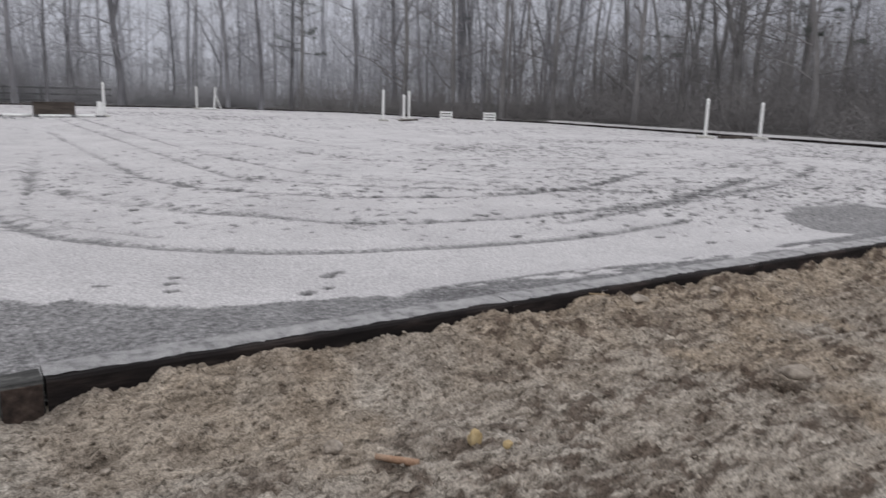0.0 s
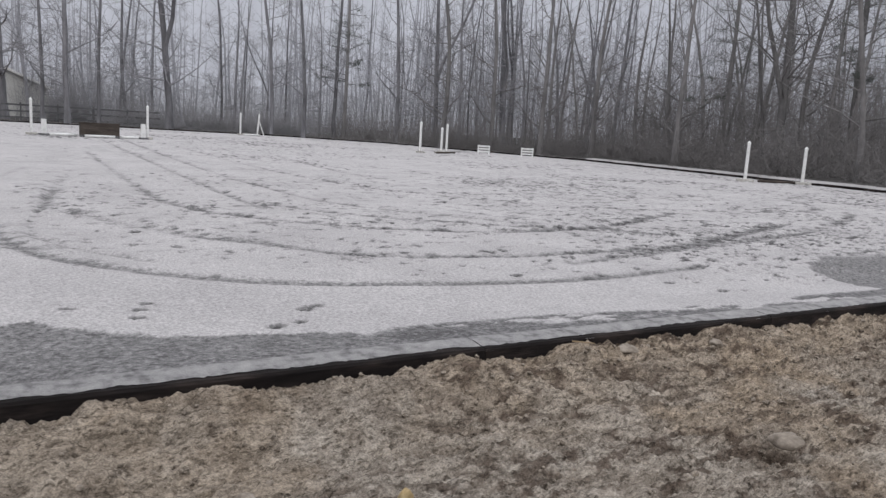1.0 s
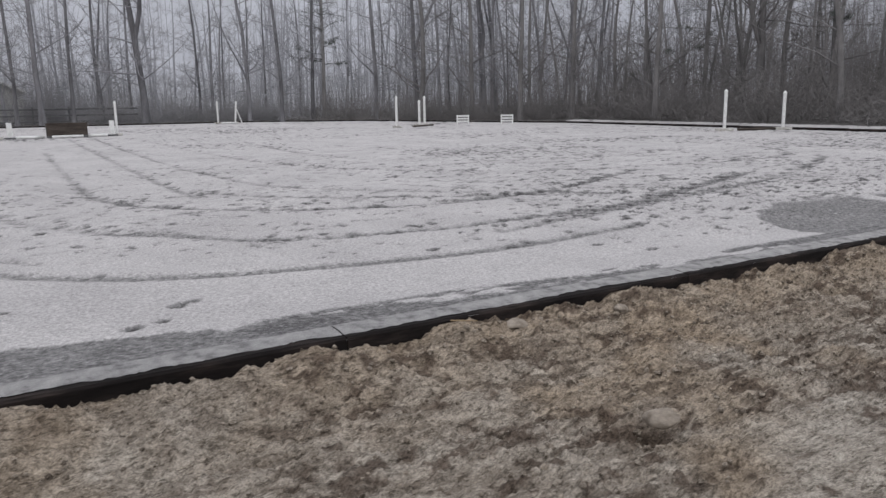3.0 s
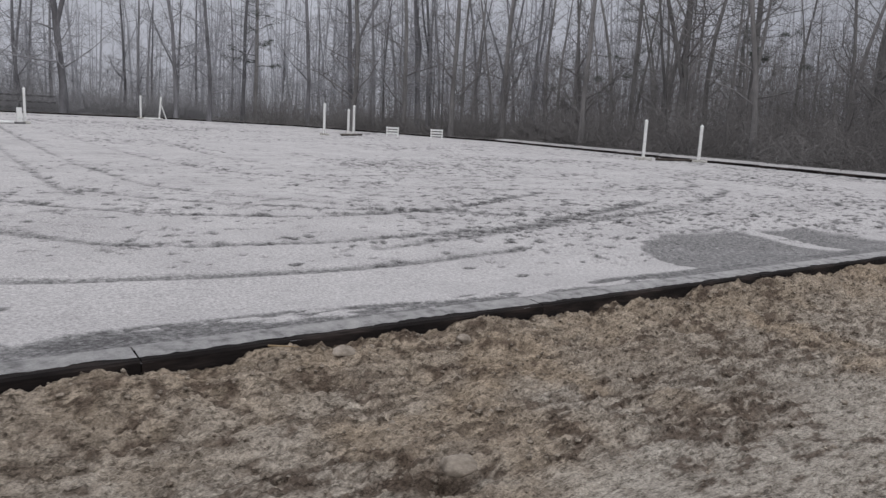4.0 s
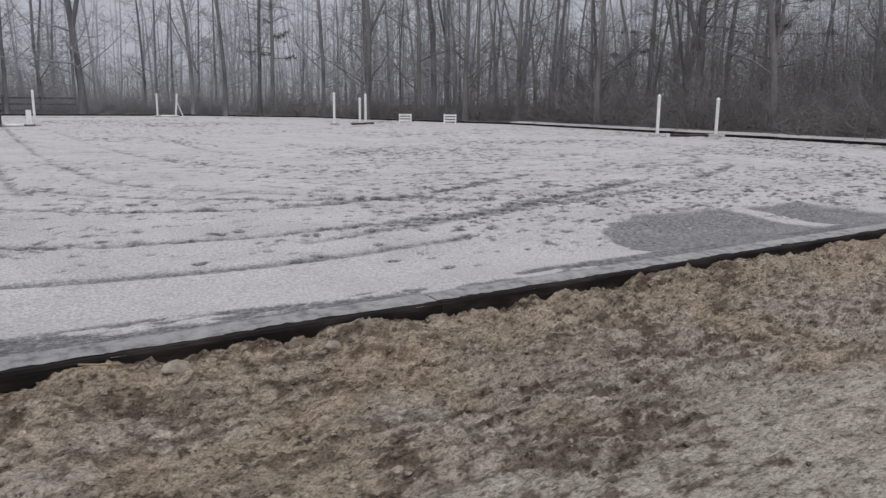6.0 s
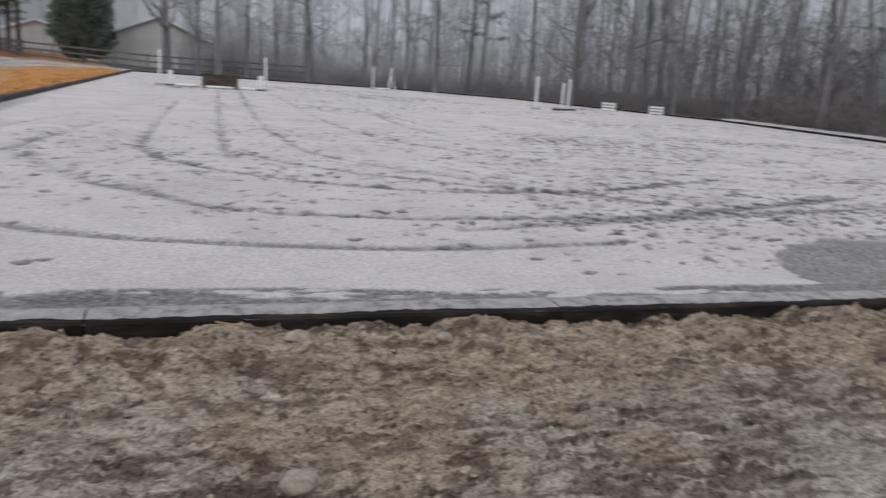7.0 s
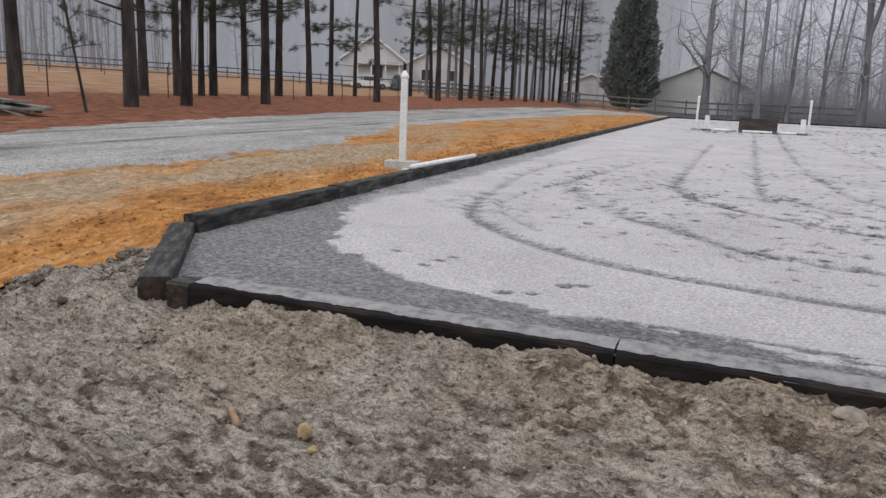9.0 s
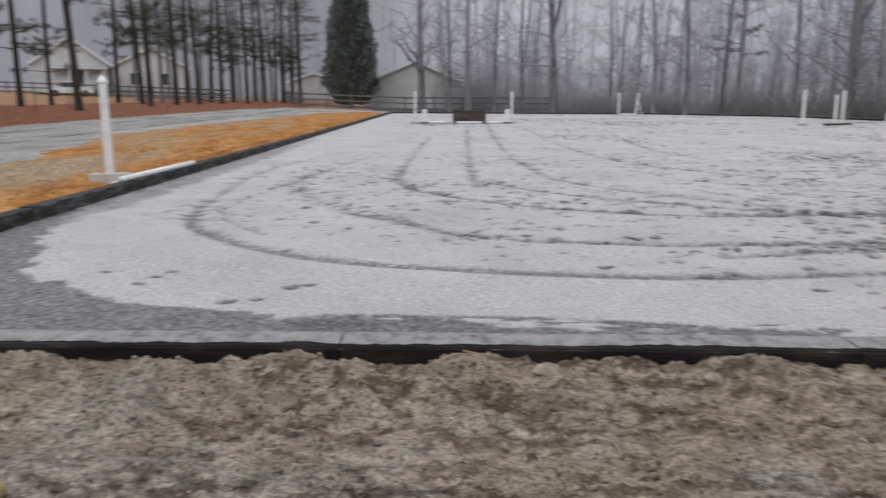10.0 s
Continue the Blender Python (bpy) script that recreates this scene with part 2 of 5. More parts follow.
M_CHUNK = rough_material("split_orange_wood", (0.22, 0.125, 0.08), (0.33, 0.205, 0.135), (0.41, 0.29, 0.21), 14, 70, 0.9, 0.6, 0.006)
M_WHITE = rough_material("white_paint", (0.74, 0.74, 0.72), (0.88, 0.88, 0.87), (0.93, 0.93, 0.92), 6, 60, 0.5, 0.15, 0.002, None, 0.4)
M_GREYWHITE = rough_material("dirty_white_paint", (0.40, 0.38, 0.34), (0.55, 0.53, 0.50), (0.66, 0.65, 0.62), 7, 50, 0.7, 0.3, 0.003)
M_HOLE = rough_material("dark_hole", (0.03, 0.03, 0.03), (0.05, 0.05, 0.05), (0.07, 0.07, 0.07), 6, 50)
M_BROWN = rough_material("brown_boards", (0.045, 0.036, 0.031), (0.08, 0.066, 0.057), (0.12, 0.10, 0.088), 5, 40, 0.8, 0.4, 0.005, (0.2, 1, 1))
# Black paint lifted to grey, so distant boards carry mist in their colour.
M_FENCE = rough_material("faded_fence_paint", (0.10, 0.10, 0.104), (0.145, 0.145, 0.15), (0.19, 0.19, 0.196), 4, 40, 0.7, 0.3, 0.004)
M_BARK_PINE = rough_material("pine_bark", (0.028, 0.024, 0.0235), (0.056, 0.048, 0.045), (0.105, 0.087, 0.077), 3, 18, 0.95, 1.0, 0.03, (1, 1, 0.25), 0.1, 0.25)
# Woodland bark, twigs and brush down to M_MISTBARK: colours paled to stand for mist.
M_BARK = rough_material("grey_bark", (0.145, 0.143, 0.152), (0.215, 0.212, 0.226), (0.30, 0.297, 0.316), 2, 14, 0.95, 0.9, 0.02, (1, 1, 0.25), 0.1, 0.3)
M_TWIG = rough_material("twigs", (0.25, 0.247, 0.262), (0.325, 0.322, 0.34), (0.41, 0.406, 0.428), 2, 20, 0.95, 0.3, 0.01)
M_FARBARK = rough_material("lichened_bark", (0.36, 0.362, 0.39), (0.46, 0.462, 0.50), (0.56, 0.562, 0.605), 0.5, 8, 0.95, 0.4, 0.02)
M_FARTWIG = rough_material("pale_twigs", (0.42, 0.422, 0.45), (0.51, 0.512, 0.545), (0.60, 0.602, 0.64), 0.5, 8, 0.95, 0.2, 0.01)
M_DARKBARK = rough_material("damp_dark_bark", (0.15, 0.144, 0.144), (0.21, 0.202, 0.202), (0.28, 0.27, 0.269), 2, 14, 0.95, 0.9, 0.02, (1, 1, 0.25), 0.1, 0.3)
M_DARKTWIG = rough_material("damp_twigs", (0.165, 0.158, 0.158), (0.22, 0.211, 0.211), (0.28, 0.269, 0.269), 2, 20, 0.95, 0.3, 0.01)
M_THICKET = rough_material("brown_thicket", (0.165, 0.156, 0.154), (0.225, 0.213, 0.21), (0.30, 0.286, 0.282), 0.3, 8, 0.95, 0.2, 0.01)
M_BRUSH = rough_material("bare_brush", (0.27, 0.265, 0.275), (0.36, 0.353, 0.365), (0.45, 0.44, 0.455), 0.4, 8, 0.95, 0.2, 0.01)
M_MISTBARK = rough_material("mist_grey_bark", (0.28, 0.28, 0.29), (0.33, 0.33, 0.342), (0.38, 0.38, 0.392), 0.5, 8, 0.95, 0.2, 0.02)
M_NEEDLE = rough_material("pine_needles", (0.03, 0.042, 0.02), (0.055, 0.07, 0.035), (0.085, 0.10, 0.055), 1.5, 9, 0.8, 0.1, 0.01)
# Needles greyed and lightened to carry the mist in their colour.
M_HAZED_NEEDLE = rough_material("dull_needles", (0.11, 0.12, 0.11), (0.15, 0.162, 0.15), (0.20, 0.212, 0.20), 1.5, 9, 0.9, 0.1, 0.01)
M_ENDWOOD = rough_material("sawn_end_grain", (0.022, 0.016, 0.014), (0.050, 0.036, 0.030), (0.10, 0.072, 0.058), 18, 60, 0.9, 0.5, 0.004)
# Leaf green is greyed and raised, mist included in the colour.
M_CYPRESS = rough_material("cypress_leaf", (0.165, 0.195, 0.178), (0.215, 0.245, 0.225), (0.26, 0.288, 0.268), 1.2, 9, 0.85, 0.1, 0.01)
M_ROCK = rough_material("field_stone", (0.17, 0.14, 0.112), (0.31, 0.265, 0.22), (0.43, 0.378, 0.325), 9, 60, 0.9, 0.6, 0.01)
M_YELLOW = rough_material("yellow_stone", (0.34, 0.25, 0.13), (0.45, 0.34, 0.18), (0.52, 0.41, 0.24), 12, 70, 0.9, 0.5, 0.01)
M_GREYWOOD = rough_material("grey_old_boards", (0.13, 0.12, 0.11), (0.24, 0.225, 0.21), (0.36, 0.34, 0.32), 3, 30, 0.9, 0.5, 0.006, (0.2, 1, 1))
M_STICK = rough_material("dry_wood", (0.20, 0.14, 0.08), (0.32, 0.23, 0.14), (0.42, 0.33, 0.22), 6, 60, 0.9, 0.4, 0.004)
# Siding and shingle colours are lightened so the buildings sink into mist.
M_SIDING = rough_material("pale_siding", (0.60, 0.605, 0.61), (0.68, 0.685, 0.69), (0.74, 0.745, 0.75), 0.6, 12, 0.7, 0.2, 0.01)
M_BEIGE = rough_material("beige_siding", (0.62, 0.62, 0.60), (0.68, 0.675, 0.655), (0.73, 0.725, 0.705), 0.6, 12, 0.75, 0.2, 0.01)
M_ROOF = rough_material("grey_shingles", (0.38, 0.382, 0.39), (0.44, 0.442, 0.45), (0.50, 0.502, 0.51), 1, 12, 0.9, 0.5, 0.02)
M_GLASS, _nt, _b = shader("window_glass", 0.08, 0, 0.6)
_b.inputs["Base Color"].default_value = (0.05, 0.06, 0.07, 1)
# Backdrop: mist brightness is painted into the colour through the tone attribute.
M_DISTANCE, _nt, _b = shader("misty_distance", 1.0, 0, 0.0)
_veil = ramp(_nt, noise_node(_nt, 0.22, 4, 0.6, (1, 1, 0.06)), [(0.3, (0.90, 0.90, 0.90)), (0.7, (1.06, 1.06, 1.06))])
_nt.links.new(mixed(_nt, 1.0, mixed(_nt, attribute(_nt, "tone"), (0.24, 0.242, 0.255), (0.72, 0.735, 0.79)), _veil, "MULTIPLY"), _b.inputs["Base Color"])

# ---------- the lie of the land ----------
def front_line(x):
    """Outer edge of the front timbers."""
    return np.where(x < 2.44, -0.030 - 0.030 * x, -0.103 - 0.037 * (x - 2.44))


def left_line(y):
    return -1.22 + 0.018 * (y - 1.5)


def right_line(y):
    return 26.0 + 0.13 * y


ARENA = [(-0.24, 0.0), (26.0, -0.90), (29.7, 28.5), (27.6, 36.5), (26.0, 45.0), (19.5, 52.0), (-0.25, 55.0), (-1.30, 1.56)]


def inside(px, py, poly):
    res = np.zeros(np.shape(px), bool)
    n = len(poly)
    for k in range(n):
        (x1, y1), (x2, y2) = poly[k], poly[(k + 1) % n]
        cross = (y1 > py) != (y2 > py)
        with np.errstate(divide="ignore", invalid="ignore"):
            xx = (x2 - x1) * (py - y1) / (y2 - y1 + 1e-12) + x1
        res ^= cross & (px < xx)
    return res


def away(px, py, line):
    """Distance to a polyline."""
    best = np.full(np.shape(px), 1e9)
    for (x1, y1), (x2, y2) in zip(line, line[1:]):
        dx, dy = x2 - x1, y2 - y1
        u = np.clip(((px - x1) * dx + (py - y1) * dy) / (dx * dx + dy * dy + 1e-12), 0, 1)
        best = np.minimum(best, np.hypot(px - x1 - u * dx, py - y1 - u * dy))
    return best


def curve_through(points, n=14):
    """A smooth line through a few points."""
    p = [Vector((*q, 0)) for q in points]
    p = [2 * p[0] - p[1]] + p + [2 * p[-1] - p[-2]]
    out = []
    for k in range(1, len(p) - 2):
        for s in range(n):
            u = s / n
            v = 0.5 * (2 * p[k] + (p[k + 1] - p[k - 1]) * u + (2 * p[k - 1] - 5 * p[k] + 4 * p[k + 1] - p[k + 2]) * u * u + (3 * p[k] - p[k - 1] - 3 * p[k + 1] + p[k + 2]) * u**3)
            out.append((v.x, v.y))
    return out + [points[-1]]


def lie(x, y):
    """Height of the ground at large."""
    x, y = np.asarray(x, float), np.asarray(y, float)
    base = 0.0055 * np.clip(y, 0, 110)
    left = np.clip(left_line(y) - x, 0, 90)
    bank = base + 0.035 * left + 0.035 * smoothstep(0.05, 0.4, left)
    front = -0.13 + 0.02 * np.clip(-2 - x, 0, 40)
    back = smoothstep(-0.3, 1.6, y)
    z = np.where(x < np.where(y < 1.5, np.interp(y, [0.0, 1.5], [-0.25, -1.22]), left_line(y)), front * (1 - back) + bank * back, np.where(y < front_line(x) + 0.1, -0.13, base - 0.02))
    z = z + 0.10 * np.exp(-(((x + 0.6) / 0.7) ** 2 + ((y - 0.25) / 0.7) ** 2)) * smoothstep(0.1, -0.25, x) * smoothstep(1.8, 1.2, y)
    right = np.clip(x - right_line(y), 0, 60)
    z = z + 0.12 * smoothstep(0.0, 0.3, right) + 0.10 * smoothstep(0.2, 2.2, right) + 0.012 * np.clip(right - 4, 0, 60)
    return z


def lie1(x, y):
    return float(lie(np.array([x]), np.array([y]))[0])


# arena surface with tyre tracks, hoof marks and damp edges
ax = spaced(-1.3, 30.0, -1.3, 6.5, 0.027, 0.0095)
ay = spaced(-1.4, 55.2, -0.4, 4.6, 0.027, 0.0095)
AX, AY = np.meshgrid(ax, ay)
az = 0.0055 * np.clip(AY, 0, 60) + 0.010 * (fbm(AX * 1.5, AY * 1.5, 3) - 0.5) + 0.016 * (fbm(AX * 7, AY * 7, 5, 3) - 0.5) * smoothstep(1.5, 4, AY + 0.3 * AX) + 0.008 * (fbm(AX * 14, AY * 14, 6, 2) - 0.5)
damp = 0.10 * (fbm(AX * 0.5, AY * 0.5, 8) - 0.35) + 0.36 * smoothstep(0.53, 0.68, fbm(AX * 4.6, AY * 7.5, 21, 5)) * smoothstep(2.0, 5.0, AY + 0.25 * AX) * smoothstep(0.3, 0.6, fbm(AX * 0.3, AY * 0.3, 23, 3))
TRACKS = [
    ([(0.9, 14.0), (0.03, 9.4), (0.21, 5.3), (0.47, 3.91), (0.98, 3.08), (1.64, 2.46), (2.3, 2.08), (3.2, 1.82), (4.1, 1.66), (4.9, 1.6), (6.5, 1.75)], 0.085, 0.6),
    ([(1.0, 9.0), (0.55, 5.4), (0.75, 4.2), (1.3, 3.3)], 0.05, 0.35),
    ([(1.8, 14.0), (0.88, 7.7), (1.3, 6.1), (1.93, 4.67), (2.55, 4.0), (3.22, 3.2), (4.1, 2.9), (5.9, 2.75), (8.0, 3.0), (12, 4.4)], 0.11, 0.5),
    ([(2.8, 20.6), (2.35, 9.4), (2.52, 7.0), (3.1, 5.95), (3.92, 5.14), (4.6, 4.7), (6.0, 4.3), (8.0, 4.6), (11.0, 6.0)], 0.09, 0.5),
    ([(4.45, 30.5), (3.54, 9.4), (3.84, 7.3), (4.67, 6.04), (6.2, 4.9), (8.2, 3.6)], 0.09, 0.45),
    ([(5.4, 31.8), (4.6, 14.6), (4.66, 9.4), (4.94, 7.5), (5.9, 6.0), (7.6, 4.3), (9.2, 2.8)], 0.09, 0.45),
    ([(6.5, 26), (6.3, 14), (7.2, 9.5), (9.5, 7), (13, 6.0), (16.2, 6.4), (18, 8.5), (18.5, 12)], 0.1, 0.4),
    ([(5.2, 2.3), (7.0, 2.6), (9.0, 3.0), (11.5, 3.6), (14.2, 4.6), (16.2, 5.6)], 0.1, 0.4),
    ([(9, 22), (8.2, 14), (9.4, 10.4), (12.5, 8.6), (16, 9.2)], 0.1, 0.35),
]
for line, width, deep in TRACKS:
    path = curve_through(line)
    lo = (min(p[0] for p in path) - 1, min(p[1] for p in path) - 1)
    hi = (max(p[0] for p in path) + 1, max(p[1] for p in path) + 1)
    i0, i1, j0, j1 = np.searchsorted(ax, lo[0]), np.searchsorted(ax, hi[0]), np.searchsorted(ay, lo[1]), np.searchsorted(ay, hi[1])
    sx, sy = AX[j0:j1, i0:i1], AY[j0:j1, i0:i1]
    d = away(sx, sy, path)
    broken = 0.70 + 0.45 * fbm(sx * 2.5, sy * 2.5, 31, 3)
    width = width * 1.2
    deep = deep * 0.88
    core = np.exp(-((d / width) ** 2)) * broken * (0.72 + 0.28 * smoothstep(14, 5, sy)) * (1 - 0.42 * smoothstep(3.6, 5.2, sy) * smoothstep(2.6, 1.8, sx))
    damp[j0:j1, i0:i1] += 1.25 * deep * core * (0.7 + 0.55 * vnoise(sx * 19, sy * 19, 4))
    az[j0:j1, i0:i1] += -0.016 * np.exp(-((d / width) ** 2)) + 0.010 * np.exp(-(((d - 1.7 * width) / (0.6 * width)) ** 2)) * broken
rng = random.Random(11)


def hoof(x, y, size=0.07, deep=0.035, dark=0.75, turn=0.0):
    r = size * 3
    i0, i1, j0, j1 = np.searchsorted(ax, x - r), np.searchsorted(ax, x + r) + 1, np.searchsorted(ay, y - r), np.searchsorted(ay, y + r) + 1
    sx, sy = AX[j0:j1, i0:i1] - x, AY[j0:j1, i0:i1] - y
    if not sx.size:
        return
    c, s = math.cos(turn), math.sin(turn)
    u, v = (c * sx + s * sy) / size, (-s * sx + c * sy) / (0.75 * size)
    q = u * u + v * v
    az[j0:j1, i0:i1] += -deep * np.exp(-q * 1.2) + 0.35 * deep * np.exp(-((np.sqrt(q) - 1.7) ** 2) * 4)
    damp[j0:j1, i0:i1] += dark * np.exp(-q * 0.9)


# single clear prints near the front, then strings of them along ridden lines, then scatter
for x, y in ((5.40, 1.19), (4.15, 1.85), (4.33, 3.67), (4.45, 3.62), (4.8, 1.6), (5.65, 0.79), (1.80, 1.01), (1.94, 1.30), (1.62, 0.95), (2.05, 1.36), (0.90, 1.41), (0.95, 1.6), (0.55, 1.75), (1.02, 1.75)):
    hoof(x, y, rng.uniform(0.038, 0.052), 0.03, 1.7, rng.uniform(-0.6, 0.6))
for line, width, deep in TRACKS[2:]:
    path = curve_through(line, 24)
    for k, (x, y) in enumerate(path):
        if x < 2.6 and y > 7:
            continue
        for _ in range(2 if y < 5 and x < 7 else 1):
            hoof(x + rng.gauss(0, 0.55), y + rng.gauss(0, 0.55), rng.uniform(0.030, 0.052), rng.uniform(0.012, 0.03), rng.uniform(0.2, 1.1), rng.uniform(-0.5, 0.5))
made = 0
while made < 30000:
    x = rng.uniform(0.5, 28)
    y = rng.uniform(0.7 if x > 5.5 else 2.4, 50 if rng.random() < 0.8 else 14)
    trod = float(vnoise(np.array(x * 0.35), np.array(y * 0.35), 77))
    if rng.random() < trod * trod * (0.12 if x + y < 6.5 else 0.25 if x < 6.5 and y < 28 else 1.0):
        grow = 1 + 0.014 * math.hypot(x - 2, y + 3)
        hoof(x, y, rng.uniform(0.024, 0.050) * grow, rng.uniform(0.012, 0.035), rng.uniform(0.2, 1.0) ** 1.2 * 1.25, rng.uniform(-0.5, 0.5))
        made += 1
# wet, freshly spread strips along the border and in the corner
rag = 0.30 * (fbm(AX * 1.6, AY * 1.6, 41, 5) - 0.5) + 0.30 * (fbm(AX * 6, AY * 6, 45, 4) - 0.5)
corner = curve_through([(-1.0, 4.9), (-0.75, 3.6), (-0.34, 2.58), (0.1, 1.72), (0.74, 1.12), (1.2, 0.93), (1.72, 0.74), (2.35, 0.36), (3.2, 0.12)])
cut_x = np.interp(AY, [p[1] for p in corner][::-1], [p[0] for p in corner][::-1])
wet = smoothstep(0.06, -0.06, AX - cut_x + rag * 1.3) * (AY < 4.9)
edge = AY - front_line(AX) - 0.22 + 0.08 * (fbm(AX * 2, AY * 6, 49) - 0.5)
lane = np.exp(-(((edge - 0.16 - 0.10 * smoothstep(4.5, 2.5, AX)) / (0.17 + 0.12 * smoothstep(5, 3, AX))) ** 2)) * smoothstep(1.5, 2.6, AX) * smoothstep(12.5, 9, AX)
streak = 0.55 * fbm(AX * 1.6, (AY + 0.058 * AX) * 9, 46, 4) + 0.45 * fbm(AX * 6, AY * 9, 44, 4)
wet = np.maximum(wet, 1.15 * smoothstep(0.25, 0.55, lane) * smoothstep(0.38, 0.52, streak + 0.5 * rag + 0.10 * smoothstep(4.2, 2.6, AX)))
side = AX - left_line(AY)
wet = np.maximum(wet, smoothstep(0.75, 0.35, side + rag) * 0.7 * smoothstep(26, 12, AY))
block = smoothstep(7.2, 7.4, AX - 0.5 * np.clip(AY - 0.5, 0, 0.8) - 1.6 * np.clip(AY - 1.25, 0, 1) + rag * 1.3) * smoothstep(11.8, 11.2, AX) * smoothstep(2.05, 1.7, AY + 0.15 * (AX - 9) + rag * 0.6)
gap = np.exp(-(((AX - 9.75 - 0.35 * AY) / 0.16) ** 4)) * smoothstep(0.0, 0.3, AY)
wet = np.maximum(wet, block * (1 - gap) * 0.9)
damp = np.clip(damp, 0, 1.15)
damp = np.maximum(damp * (1 - 0.6 * wet), wet * 0.72 * (0.75 + 0.5 * fbm(AX * 4, AY * 4, 47)))
az += -0.012 * wet + 0.014 * wet * (fbm(AX * 11, AY * 11, 48, 3) - 0.5)
az = np.minimum(az, 0.0055 * AY + 0.05)
CX, CY = 0.25 * (AX[:-1, :-1] + AX[1:, :-1] + AX[:-1, 1:] + AX[1:, 1:]), 0.25 * (AY[:-1, :-1] + AY[1:, :-1] + AY[:-1, 1:] + AY[1:, 1:])
az = az + 0.072 * smoothstep(1.1, 0.18, AY - front_line(AX)) * smoothstep(0.1, 0.6, AX)
tagged(grid_mesh("arena_surface", ax, ay, az, inside(CX, CY, ARENA), M_ARENA, {"damp": damp}), "pale grey limestone screenings, tracked and hoof-marked, damp at edges", "riding arena", kind="structure")

# churned dirt in front of the timbers
dx_ = spaced(-5.0, 30.0, -0.8, 5.8, 0.0155, 0.013)
dy_ = spaced(-7.0, 1.2, -2.5, 0.02, 0.0155, 0.013)
DX, DY = np.meshgrid(dx_, dy_)
gap_y = front_line(DX) - DY
lump = fbm(DX * 5, DY * 5, 51, 5)
clod = np.abs(2 * fbm(DX * 6.5, (DY + 0.1 * DX) * 11, 57, 4) - 1) ** 0.7
fine = fbm(DX * 22, (DY + 0.1 * DX) * 30, 59, 3)
crumb = vnoise(DX * 48, DY * 48, 61)
furrow = fbm(DX * 2.2, (DY + 0.07 * DX) * 8, 58, 5)
ridge = 1 - 2.6 * np.abs(furrow - 0.5)
rise = smoothstep(0.55, 0.04, gap_y) * smoothstep(-0.22, 0.4, DX)
calm = smoothstep(0.1, -0.28, DY + 1.72 + 0.5 * np.clip(3.5 - DX, 0, 4) + 0.9 * (fbm(DX * 1.3, DY * 1.3, 66) - 0.5))
fadeout = smoothstep(0.0, 0.6, DX + 5.0) * smoothstep(0, 0.8, DY + 7.0)
rough = (1 - 0.75 * calm) * fadeout
rut = np.sin((DY + 0.12 * DX) * 9.0 + 5 * fbm(DX * 0.9, DY * 0.9, 71)) * 0.020 * smoothstep(0.3, 0.6, fbm(DX * 0.7, DY * 1.5, 73))
dz = lie(DX, np.minimum(DY, front_line(DX) - 0.01) * (DX > -0.3) + DY * (DX <= -0.3))
dz = dz + rough * (0.034 * (lump - 0.5) + 0.060 * (ridge - 0.7) + 0.022 * (clod - 0.42) + 0.085 * np.abs(fine - 0.5) + 0.010 * (crumb - 0.5) + 1.6 * rut) + rise * (0.143 + 0.20 * (fbm(DX * 3.2, DY * 1.5, 53, 4) - 0.5) + 0.07 * np.abs(fbm(DX * 9, DY * 6, 54, 3) - 0.5))
comb = np.sin((DY + 0.22 * DX + 0.03 * fbm(DX * 3, DY * 3, 75)) * 105) * smoothstep(1.3, 0.7, DX) * smoothstep(0.42, 0.55, fbm(DX * 1.4, DY * 2.2, 76))
dz = dz + 0.007 * comb * fadeout * smoothstep(0.3, 0.7, gap_y)
dz = np.where((gap_y < 0.03) & (DX > -0.25), np.minimum(dz, 0.055), dz)
dz = dz + 0.01 * np.exp(-(((DX + 0.3) / 0.35) ** 2 + ((DY + 0.0) / 0.35) ** 2)) 
dz = dz - 0.05 * np.exp(-(((DX - 3.22) / 0.13) ** 2 + ((DY + 1.40) / 0.10) ** 2))
d_clay = np.clip(smoothstep(0.9, 0.1, gap_y + 0.5 * (lump - 0.5)) * 0.55 * smoothstep(1.0, 2.6, DX) + 0.5 * smoothstep(0.6, 0.72, fbm(DX * 0.9, DY * 0.9, 81)), 0, 0.65)
d_pale = np.clip(0.9 * calm + 0.35 * smoothstep(0.54, 0.70, fbm(DX * 2.4, DY * 3.6, 83, 5)) + 0.50 * smoothstep(1.8, -0.4, DX), 0, 0.85) * (1 - 0.6 * rise)
fleck = smoothstep(0.44, 0.60, fbm(DX * 13, (DY + 0.1 * DX) * 30, 90, 4))
